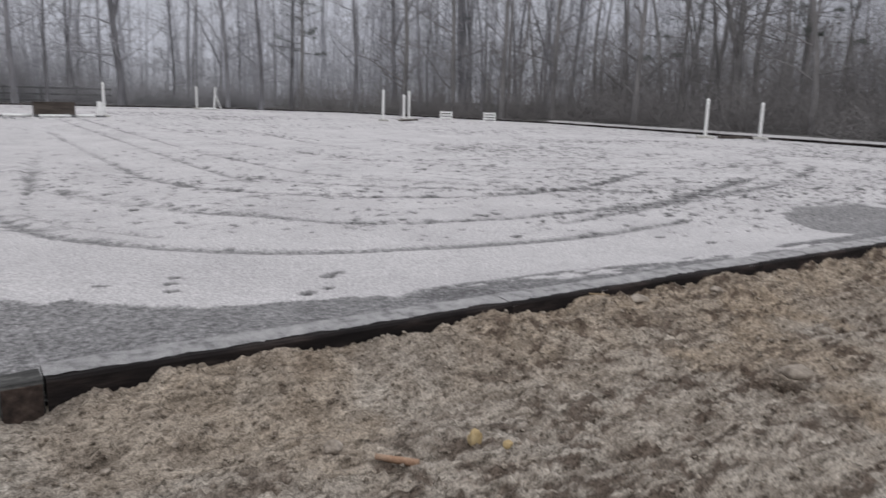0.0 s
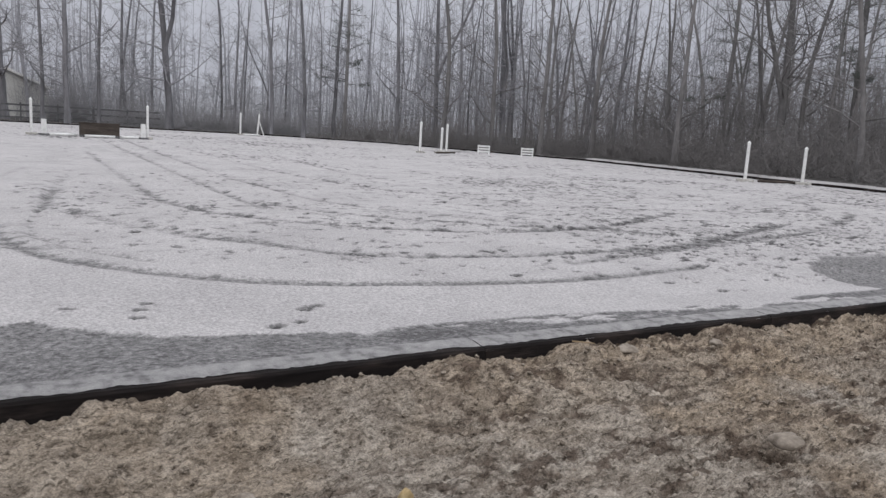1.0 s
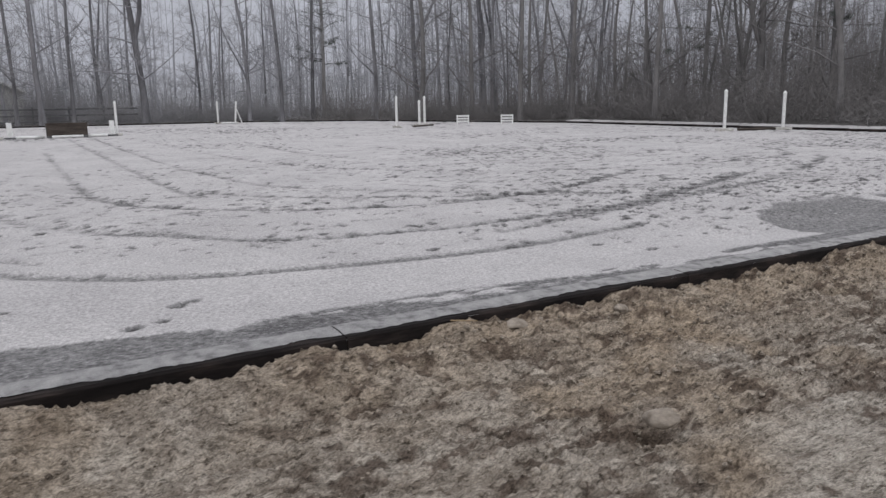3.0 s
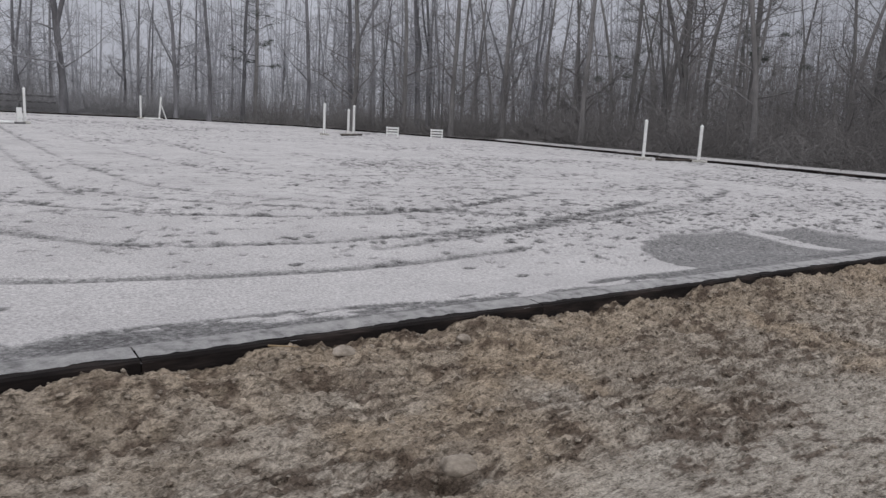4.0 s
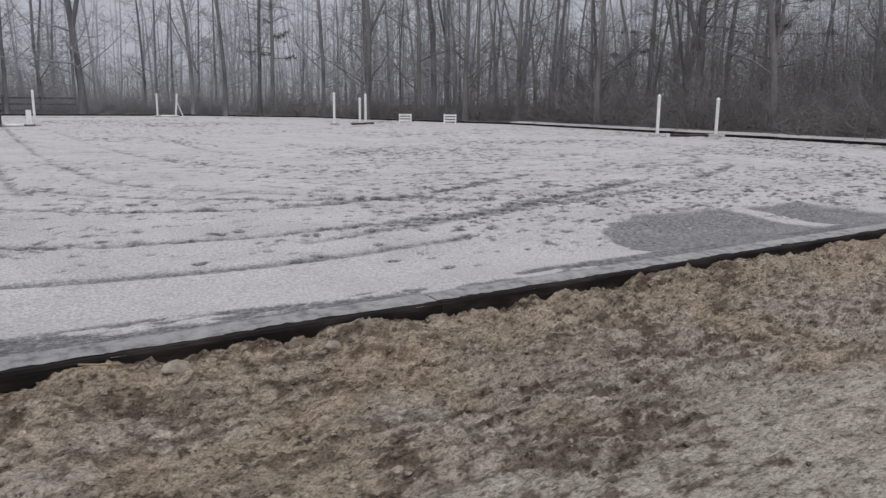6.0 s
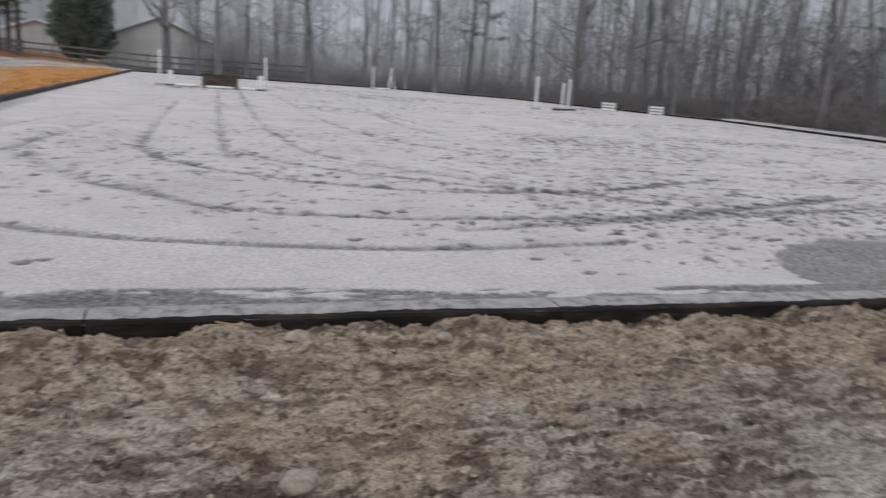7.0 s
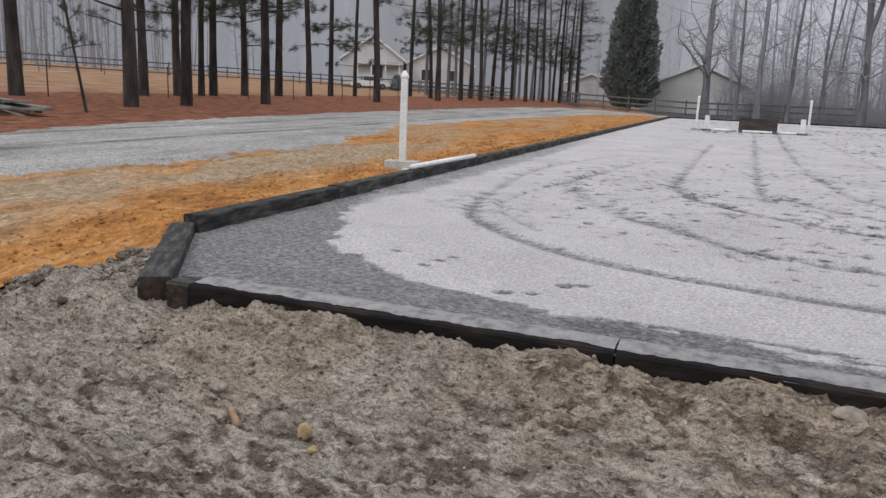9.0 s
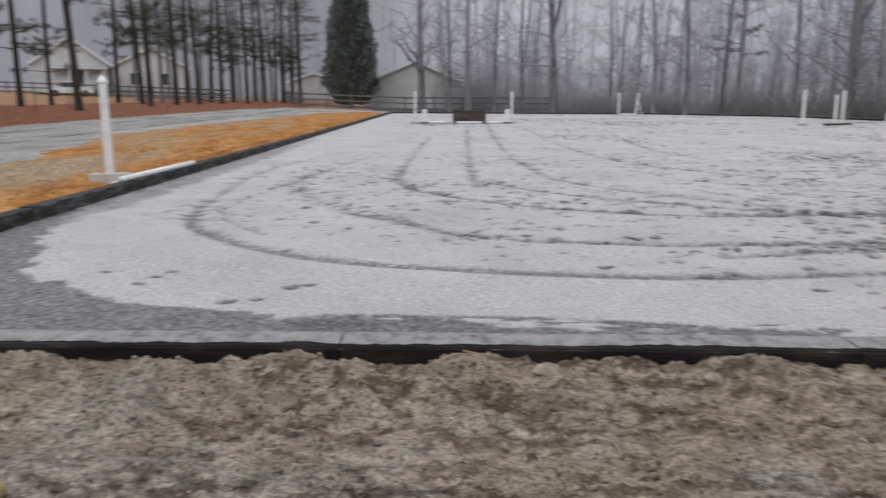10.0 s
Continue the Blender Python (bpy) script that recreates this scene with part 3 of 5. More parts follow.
# Dark soil patches, plus shade put into the colour of furrows and rock hollow.
d_dark = np.clip(0.35 * np.exp(-(((DX + 1.2) / 0.6) ** 2 + ((DY - 0.12) / 0.16) ** 2)) * smoothstep(0.4, 0.55, fbm(DX * 8, DY * 12, 94, 4)) + 1.1 * fleck * smoothstep(0.46, 0.60, fbm(DX * 2.2 + 3, DY * 3.6, 87, 5)) * smoothstep(0.42, 0.58, fbm(DX * 6, DY * 15, 88, 4)) + 0.35 * fleck * smoothstep(0.5, 0.6, fbm(DX * 3.1, DY * 5.2, 92, 4)) * (1 - 0.8 * calm) + 0.45 * smoothstep(0.45, 0.1, ridge) * (1 - calm) + 1.2 * np.exp(-(((DX - 3.16) / 0.12) ** 2 + ((DY + 1.37) / 0.10) ** 2)) + 0.55 * fleck * smoothstep(0.50, 0.60, fbm(DX * 0.7, (DY + 0.12 * DX) * 6.5, 95, 4)) * (1 - calm) + 0.9 * np.exp(-(((DX - 4.85) / 0.42) ** 2 + ((DY + 1.6) / 0.15) ** 2)) * smoothstep(0.42, 0.52, fbm(DX * 9, DY * 14, 89, 4)), 0, 0.85)
d_dark = d_dark * (1 - 0.55 * smoothstep(1.1, 0.6, gap_y) * smoothstep(2.4, 1.4, DX))
DCX, DCY = 0.5 * (dx_[:-1] + dx_[1:])[None, :] + 0 * DY[:-1, :-1], 0.5 * (dy_[:-1] + dy_[1:])[:, None] + 0 * DX[:-1, :-1]


def clay_edge(x):
    """Where the orange bank gives way to the dirt, left of the corner."""
    return np.interp(x, [-6, -2.4, -1.45, -1.25, -0.9, -0.3], [-0.60, -0.50, -0.15, 0.30, 0.75, 0.2])


d_keep = ((DCX > -0.25) | (DCX < np.interp(DCY, [-0.07, 1.5], [-0.255, -1.32]))) & np.where(DCX > -0.25, DCY < front_line(DCX) + 0.02, DCY < clay_edge(DCX) + 0.55 * (fbm(DCX * 2.2, DCY * 2.2, 91, 5) - 0.42))
tagged(grid_mesh("dirt_ground", dx_, dy_, dz, d_keep, M_DIRT, {"clay": d_clay, "pale": d_pale, "dark": d_dark}), "churned grey-brown dirt with clods beside the timbers", "bare ground", kind="structure")

# the land round about: clay bank, gravel road, pine straw, pasture, leaf litter
gx_ = spaced(-110, 75, -9, -1.0, 0.055, 0.03)
gy_ = spaced(-40, 120, 0.0, 9.0, 0.055, 0.03)
GX, GY = np.meshgrid(gx_, gy_)
GCX, GCY = np.meshgrid(0.5 * (gx_[:-1] + gx_[1:]), 0.5 * (gy_[:-1] + gy_[1:]))
jag = 0.5 * (fbm(GCX * 0.7, GCY * 0.7, 101, 5) - 0.5) + 0.5 * (fbm(GCX * 5, GCY * 2.5, 103, 4) - 0.5)
road_near = np.interp(GCY, [-40, 2.5, 4.8, 9.4, 12, 17, 28.6, 45, 52, 54.5], [-6.5, -4.5, -4.15, -4.05, -4.8, -5.9, -5.6, -4.6, -3.2, 0.0]) + jag
road_far = np.interp(GCY, [-40, 5.7, 11, 21, 34, 50, 58.5], [-7.5, -8.4, -9.3, -10.0, -10.3, -10.2, -8.5]) + jag
on_road = ((GCX < road_near) & (GCX > road_far) & (GCY < 58.5 + jag)) | ((GCY > 56.2 + jag * 0.5) & (GCY < 59.0 + jag) & (GCX > -9.5) & (GCX < 20))
on_clay = (GCX >= road_near) & (GCX < np.where(GCY < 1.5, -0.38 - 0.68 * np.clip(GCY + 0.06, 0, 2), left_line(GCY) - 0.05)) & (GCY < 55.5) & ~on_road
on_straw = (GCX <= road_far) & (GCX > -18.5 - 0.05 * GCY + 3 * jag) & (GCY > 3.5 + 2 * jag) & (GCY < 95) & ~on_road
on_litter = (GCX > -2 - 0.12 * np.clip(GCY - 58, 0, 60)) & ~on_road
in_arena = inside(GCX, GCY, ARENA)
near_dirt = (GCX > -4.98) & (GCX < 29.9) & (GCY > -6.95) & np.where(GCX > -0.25, GCY < front_line(GCX), GCY < clay_edge(GCX) - 0.02)
left_low = (GCX < -0.2) & (GCY < clay_edge(GCX))
gz = lie(GX, GY)
churn = smoothstep(-5.5, -4.2, GX) * smoothstep(-0.6, 0.6, GY)
gz = gz + (0.10 * (fbm(GX * 1.6, GY * 1.0, 111, 5) - 0.5) + 0.13 * np.abs(fbm(GX * 4.5, GY * 3.0, 112, 3) - 0.5)) * churn * (GX < np.where(GY < 1.4, -0.45 - 0.55 * np.clip(GY, 0, 1.4), -1.3)) + 0.04 * (fbm(GX * 0.6, GY * 0.6, 113) - 0.5) * smoothstep(8, 14, np.abs(GX + 3))
for off, deep in ((2.75, 0.03), (3.35, 0.045), (3.95, 0.03)):
    along_rut = GX + off - 0.02 * GY + 0.25 * (fbm(GX * 0.2, GY * 0.35, 117) - 0.5)
    gz = gz + deep * (np.exp(-(((along_rut - 0.2) / 0.10) ** 2)) - np.exp(-((along_rut / 0.11) ** 2))) * smoothstep(1, 3, GY) * smoothstep(26, 12, GY)
gz = np.where(inside(GX, GY, ARENA) | ((GX > -0.3) & (GX < 27) & (GY > -7) & (GY < 0.4)), np.minimum(gz, 0.0055 * np.clip(GY, 0, 60) - 0.16 + 0.06 * (GX < -0.9)), gz)
weave = 0.3 * (fbm(GX * 0.15, GY * 0.25, 125) - 0.5)
road_damp = (0.85 * np.exp(-(((GX + 6.3 + 0.02 * GY + weave) / 0.13) ** 2)) + 0.5 * np.exp(-(((GX + 6.75 + 0.02 * GY + weave) / 0.08) ** 2)) + 0.7 * np.exp(-(((GX + 7.9 + 0.03 * GY + weave) / 0.13) ** 2))) * (0.35 + 0.9 * smoothstep(0.35, 0.65, fbm(GX * 2.5, GY * 0.7, 123, 4))) + 0.3 * smoothstep(0.5, 0.7, fbm(GX * 0.8, GY * 0.3, 121))
clay_pale = 0.8 * np.exp(-(((GX + 3.4 - 0.02 * GY) / 0.75) ** 2)) * smoothstep(16, 8, GY) * smoothstep(0.28, 0.5, fbm(GX * 1.6, GY * 0.5, 133)) + 0.6 * smoothstep(0.45, 0.65, fbm(GX * 0.9, GY * 0.35, 131, 5)) * smoothstep(-1.8, -2.8, GX)
SOIL = [
    ("clay_bank", on_clay & ~left_low, M_CLAY, {"pale": clay_pale}, "bare orange clay bank between road and timbers", "clay bank"),
    ("road", on_road & ~left_low | (on_road & (GCY < 0)), M_ROAD, {"damp": np.clip(road_damp, 0, 0.9)}, "grey crushed gravel drive with damp wheel ruts", "gravel road"),
    ("pine_straw_bed", on_straw & ~on_road, M_STRAW, {}, "rust-red fallen pine straw under the tree row", "pine straw"),
    ("woodland_floor", on_litter & ~in_arena & ~near_dirt & (GCY > -7) & ~on_clay & ~left_low, M_LITTER, {}, "dark damp leaf litter under bare trees", "ground"),
]
taken = np.zeros(GCX.shape, bool)
for name, keep, material, attrs, label, category in SOIL:
    keep = keep & ~taken & ~in_arena & ~near_dirt
    taken |= keep
    tagged(grid_mesh(name, gx_, gy_, gz, keep, material, attrs), label, category, kind="structure")
rest = ~taken & ~near_dirt & ~in_arena
tagged(grid_mesh("pasture", gx_, gy_, gz, rest & (GCY > -7), M_PASTURE, {}), "tan dormant winter pasture grass", "pasture", kind="structure")
VU, VY = np.meshgrid(np.linspace(0.12, 1.0, 9), np.linspace(-5, 29, 110))
VX = right_line(VY) + VU * (1 + 0.35 * (fbm(VY * 0.8, VU * 2, 141) - 0.5) * (VU > 0.3))
vz = lie(VX, VY) + 0.025 + 0.03 * (fbm(VX * 4, VY * 4, 143) - 0.5)
verge_v = np.stack([VX, VY, vz], -1).reshape(-1, 3).tolist()
verge = link_mesh("verge", verge_v, [(r * 9 + c, r * 9 + c + 1, r * 9 + c + 10, r * 9 + c + 9) for r in range(109) for c in range(8)], M_ARENA, None, "", True)
verge.data.attributes.new("damp", "FLOAT", "POINT").data.foreach_set("value", np.full(len(verge_v), 0.15, np.float32))
tagged(verge, "pale gravel verge outside the far border", "gravel verge", kind="structure")
outer = np.linspace(-900, 900, 61)
OX, OY = np.meshgrid(outer, outer)
oz = np.clip(lie(OX, OY), -0.5, 6) - 0.35
tagged(grid_mesh("ground", outer, outer, oz, np.ones((60, 60), bool), M_LITTER, {}), "winter ground reaching to the horizon", "ground", kind="structure")
tagged(grid_mesh("dirt_apron", gx_, gy_, gz, rest & (GCY <= -7), M_DIRT, {"clay": 0 * GX, "pale": 0.4 + 0 * GX, "dark": 0 * GX}), "bare trodden dirt behind the arena's front edge", "bare ground", kind="structure")


# ---------- timber border ----------
def timber(a, b, top, material, wide=0.17, high=0.20, dust=None):
    """One squared timber from a to b, its outer top edge on that line."""
    a, b = Vector((*a, 0)), Vector((*b, 0))
    run = b - a
    turn = math.degrees(math.atan2(run.y, run.x))
    ob = thing("border_timber", a.x, a.y, top, turn, "dark creosoted squared timber edging the arena, half buried", "timber", "arena border")
    n = 8
    verts, faces = [], []
    r = random.Random(int(a.x * 100 + a.y * 37))
    long_ = run.length - 0.008
    for k in range(n + 1):
        x = 0.004 + long_ * k / n
        w = r.uniform(-0.004, 0.004)
        c = 0.012
        for y, z in ((w, -high), (w, -c), (w + c, 0.0), (wide + w - c, 0.0), (wide + w, -c), (wide + w, -high)):
            verts.append((x, y, z + r.uniform(-0.002, 0.002)))
    for k in range(n):
        for s in range(6):
            p, q = k * 6 + s, k * 6 + (s + 1) % 6
            faces.append((p, p + 6, q + 6, q))
    faces += [tuple(range(5, -1, -1))[::-1], tuple(n * 6 + s for s in range(5, -1, -1))]
    faces[-2] = tuple(range(6))
    body = link_mesh("beam", verts, faces, material, ob)
    if dust:
        lo, hi, thick = dust
        m = 130
        dv, df = [], []
        for k in range(m + 1):
            x = long_ * k / m
            e0 = lo + 0.012 + 0.07 * float(fbm(np.array((a.x + x) * 5.0), np.array(1.5), 7, 6)) ** 1.6 + 0.022 * float(vnoise(np.array((a.x + x) * 46.0), np.array(3.5), 8))
            for y, z in ((e0, 0.003), ((e0 + hi) / 2, thick), (hi, thick), (hi, -0.03)):
                dv.append((x, y, z + 0.004 * (float(vnoise(np.array(x * 14 + a.x), np.array(y * 30), 9)) - 0.5)))
        for k in range(m):
            for s in range(3):
                p = k * 4 + s
                df.append((p, p + 4, p + 5, p + 1))
        link_mesh("gravel_dust", dv, df, M_DUST, ob, "pale gravel dust drifted over the timber")
    return ob


front_x = [0.0, 2.44]
while front_x[-1] < 25.5:
    front_x.append(front_x[-1] + 2.44)
for x1, x2 in zip(front_x, front_x[1:]):
    timber((x1, float(front_line(x1))), (x2, float(front_line(x2))), 0.08, M_TIMBER, 0.17, 0.24, (0.0, 0.20, 0.010))
y1 = 1.62
while y1 < 54:
    y2 = min(y1 + 2.44, 55.0)
    timber((float(left_line(y2)) - 0.15, y2), (float(left_line(y1)) - 0.15, y1), 0.0055 * y1 + 0.13 + 0.008 * math.sin(y1 * 5), M_TIMBER_OLD, 0.16, 0.26)
    y1 = y2
# the short diagonal beam of the corner, and the block beside it
diag = timber((-1.40, 1.50), (-0.335, -0.07), 0.09, M_TIMBER_OLD, 0.19, 0.24)
diag["label"] = "weathered grey squared timber laid across the corner"
stub = timber((-0.168, -0.028), (-0.002, -0.028), 0.080, M_TIMBER_OLD, 0.17, 0.22)
stub["label"] = "short sawn timber block closing the corner"
cut = math.hypot(1.065, 1.57)
part("end_grain", box_bm((0.006, 0.17, 0.225), (cut - 0.001, 0.095, -0.122), 0.002), M_ENDWOOD, diag, "brown sawn end")
part("end_grain", box_bm((0.148, 0.006, 0.20), (0.083, -0.004, -0.112), 0.002), M_ENDWOOD, stub, "brown sawn face")
around = ARENA[1:7]
for (xa, ya), (xb, yb) in zip(around, around[1:]):
    count = max(1, round(math.hypot(xb - xa, yb - ya) / 2.44))
    for k in range(count):
        p = (xa + (xb - xa) * k / count, ya + (yb - ya) * k / count)
        q = (xa + (xb - xa) * (k + 1) / count, ya + (yb - ya) * (k + 1) / count)
        timber(p, q, 0.0055 * max(0, 0.5 * (p[1] + q[1])) + 0.10, M_TIMBER, 0.17, 0.24, (0.02, 0.16, 0.006))


# ---------- jumps ----------
def standard(x, y, turn=0.0, tall=1.5, label="white painted wooden jump standard with a pointed cap", lean=0.0, z=None, foot=M_GREYWHITE, foot_size=0.42, foot_high=0.10):
    z = 0.0055 * max(y, 0) if z is None else z
    ob = thing("jump_standard", x, y, z, turn, label, "jump standard", "jump standards")
    tilt = pose(0, 0, 0, 0, lean, 0)
    part("post", box_bm((0.095, 0.095, tall - 0.16), (0, 0, 0.06 + (tall - 0.16) / 2), 0.006), M_WHITE, ob)
    bm = bmesh.new()
    for z0, z1, r0, r1 in ((tall - 0.10, tall - 0.075, 0.045, 0.062), (tall - 0.075, tall - 0.045, 0.062, 0.058), (tall - 0.045, tall + 0.03, 0.058, 0.006)):
        got = bmesh.ops.create_cone(bm, cap_ends=True, segments=4, radius1=r0 * 1.3, radius2=r1 * 1.3, depth=z1 - z0)["verts"]
        bmesh.ops.transform(bm, matrix=pose(0, 0, (z0 + z1) / 2, 0, 0, 45), verts=got)
    part("cap", bm, M_WHITE, ob, "pointed white cap")
    for k in range(int((tall - 0.5) / 0.075)):
        if tall > 1.2:
            part("pin_hole", rod_bm((0, -0.0475, 0.35 + 0.075 * k), (0, -0.050, 0.35 + 0.075 * k), 0.0055, 6), M_HOLE, ob)
    part("foot", box_bm((foot_size, 0.09, foot_high), (0, -0.092, foot_high / 2), 0.006), foot, ob)
    part("foot", box_bm((foot_size, 0.09, foot_high), (0, 0.092, foot_high / 2), 0.006), foot, ob)
    part("foot", box_bm((0.09, foot_size * 1.3, 0.06), (0.092, 0, 0.03), 0.006), foot, ob)
    if lean:
        for child in ob.children:
            if child.name.startswith(("post", "cap", "pin")):
                child.matrix_basis = tilt
    return ob


def ground_pole(a, b, r=0.05, material=M_WHITE, label="white rail lying on the ground", z=None):
    za = (0.0055 * max(a[1], 0) if z is None else z) + r
    zb = (0.0055 * max(b[1], 0) if z is None else z) + r
    ob = part("jump_pole", rod_bm((a[0], a[1], za), (b[0], b[1], zb), r, 10), material, None, "", True)
    return tagged(ob, label, "jump pole", "jump poles")


def wing_post(x, y, tall=0.62):
    ob = thing("low_standard", x, y, 0.0055 * y, 0, "short white jump post on a dark foot", "jump standard", "low standards")
    part("post", box_bm((0.2, 0.09, tall), (0, 0, tall / 2 + 0.06), 0.006), M_WHITE, ob)
    part("foot", box_bm((0.42, 0.2, 0.08), (0, 0, 0.04), 0.006), M_FENCE, ob)
    return ob


near = standard(-1.62, 6.95, 12, 1.47, "white painted jump standard with peg holes on a weathered foot", 0, 0.065, M_GREYWHITE, 0.5, 0.16)
ground_pole((-1.20, 6.3), (-1.12, 9.0), 0.04, M_WHITE, "white rail resting on the border timber", 0.166)

standard(2.05, 32.4, 5); standard(6.68, 32.6, -4)
wing_post(2.50, 32.2); wing_post(6.42, 32.2)
ground_pole((2.7, 32.15), (3.75, 32.1), 0.06); ground_pole((4.0, 31.75), (5.2, 31.8), 0.06); ground_pole((5.35, 32.05), (6.2, 32.1), 0.06)
wall_box = thing("brush_box", 4.62, 32.1, 0.0055 * 32, 1, "brown boarded jump filler box on dark feet", "jump filler")
for k in range(4):
    part("board", box_bm((1.55, 0.03, 0.118), (0, -0.20, 0.16 + 0.124 * k), 0.004), M_BROWN, wall_box)
part("back", box_bm((1.55, 0.03, 0.50), (0, 0.20, 0.35), 0.004), M_BROWN, wall_box)
part("side", box_bm((0.03, 0.37, 0.50), (-0.76, 0, 0.35), 0.004), M_BROWN, wall_box)
part("side", box_bm((0.03, 0.37, 0.50), (0.76, 0, 0.35), 0.004), M_BROWN, wall_box)
part("lid", box_bm((1.6, 0.46, 0.03), (0, 0, 0.615), 0.004), M_BROWN, wall_box)
part("foot", box_bm((0.42, 0.6, 0.1), (-0.55, 0, 0.05), 0.006), M_FENCE, wall_box)
part("foot", box_bm((0.42, 0.6, 0.1), (0.55, 0, 0.05), 0.006), M_FENCE, wall_box)

standard(16.1, 49.8, 20, 1.55); standard(17.25, 49.6, 10, 1.55, "white jump standard leaning on its brace", 6)
ground_pole((16.2, 49.4), (17.3, 49.3), 0.06)
brace = part("brace", rod_bm((0, 0, 1.1), (0.35, -0.1, 0.05), 0.035, 6), M_WHITE, None)
tagged(brace, "white diagonal brace leaning on the jump standard", "brace")
brace.matrix_basis = pose(17.33, 49.5, 0.27)

standard(19.6, 30.2, 30, 1.58); standard(22.6, 32.4, 15, 1.58); standard(22.2, 32.3, 15, 1.36, "shorter white jump standard beside a taller one")
for k in range(4):
    ground_pole((20.5 + 0.1 * k, 30.0 + 0.22 * k), (22.4 - 0.2 * k, 31.2 + 0.2 * k), 0.05, M_BROWN if k in (0, 3) else M_GREYWHITE, "jump rails heaped on the ground between standards")


def gate(x, y, turn):
    ob = thing("jump_gate", x, y, 0.0055 * y, turn, "small white slatted jump gate standing on the arena", "jump gate", "jump gates")
    for k in range(3):
        part("slat", box_bm((0.72, 0.03, 0.09), (0, -0.03, 0.16 + 0.15 * k), 0.004), M_WHITE, ob)
    for s in (-0.31, 0.31):
        part("leg", box_bm((0.06, 0.05, 0.52), (s, 0, 0.26), 0.004), M_WHITE, ob)
        part("foot", box_bm((0.06, 0.36, 0.05), (s, 0, 0.025), 0.004), M_WHITE, ob)
    return ob


gate(24.9, 32.0, -35); gate(26.9, 30.5, -35)
standard(25.24, 14.83, -30, 1.53, foot=M_GREYWHITE, foot_size=0.62); standard(27.43, 13.84, -30, 1.44, foot=M_GREYWHITE, foot_size=0.62)
ground_pole((25.6, 14.5), (27.1, 13.95), 0.05, M_BROWN, "brown rail lying between two jump standards")


# ---------- trees ----------
class Tubes:
    """Collects tapered tubes into one mesh."""

    def __init__(self):
        self.v, self.f = [], []

    def add(self, pts, radii, sides):
        base = len(self.v)
        for k, (p, r) in enumerate(zip(pts, radii)):
            d = (pts[min(k + 1, len(pts) - 1)] - pts[max(k - 1, 0)]).normalized()
            u = d.cross(Vector((0.31, 0.95, 0.05))).normalized()
            w = d.cross(u)
            for s in range(sides):
                a = 2 * math.pi * s / sides
                q = p + (u * math.cos(a) + w * math.sin(a)) * r
                self.v.append((q.x, q.y, q.z))
        for k in range(len(pts) - 1):
            for s in range(sides):
                i, j = base + k * sides + s, base + k * sides + (s + 1) % sides
                self.f.append((i, j, j + sides, i + sides))

    def mesh(self, name, material):
        me = bpy.data.meshes.new(name)
        me.from_pydata(self.v, [], self.f)
        me.materials.append(material)
        me.polygons.foreach_set("use_smooth", [True] * len(me.polygons))
        return me


def wander(r, start, way, length, n, bend, lift=0.0):
    pts, d = [start.copy()], way.normalized()
    for _ in range(n):
        d = (d + Vector((r.gauss(0, bend), r.gauss(0, bend), r.gauss(0, bend) + lift))).normalized()
        pts.append(pts[-1] + d * (length / n))
    return pts


def along(pts, u):
    k = min(int(u * (len(pts) - 1)), len(pts) - 2)
    return pts[k].lerp(pts[k + 1], u * (len(pts) - 1) - k)


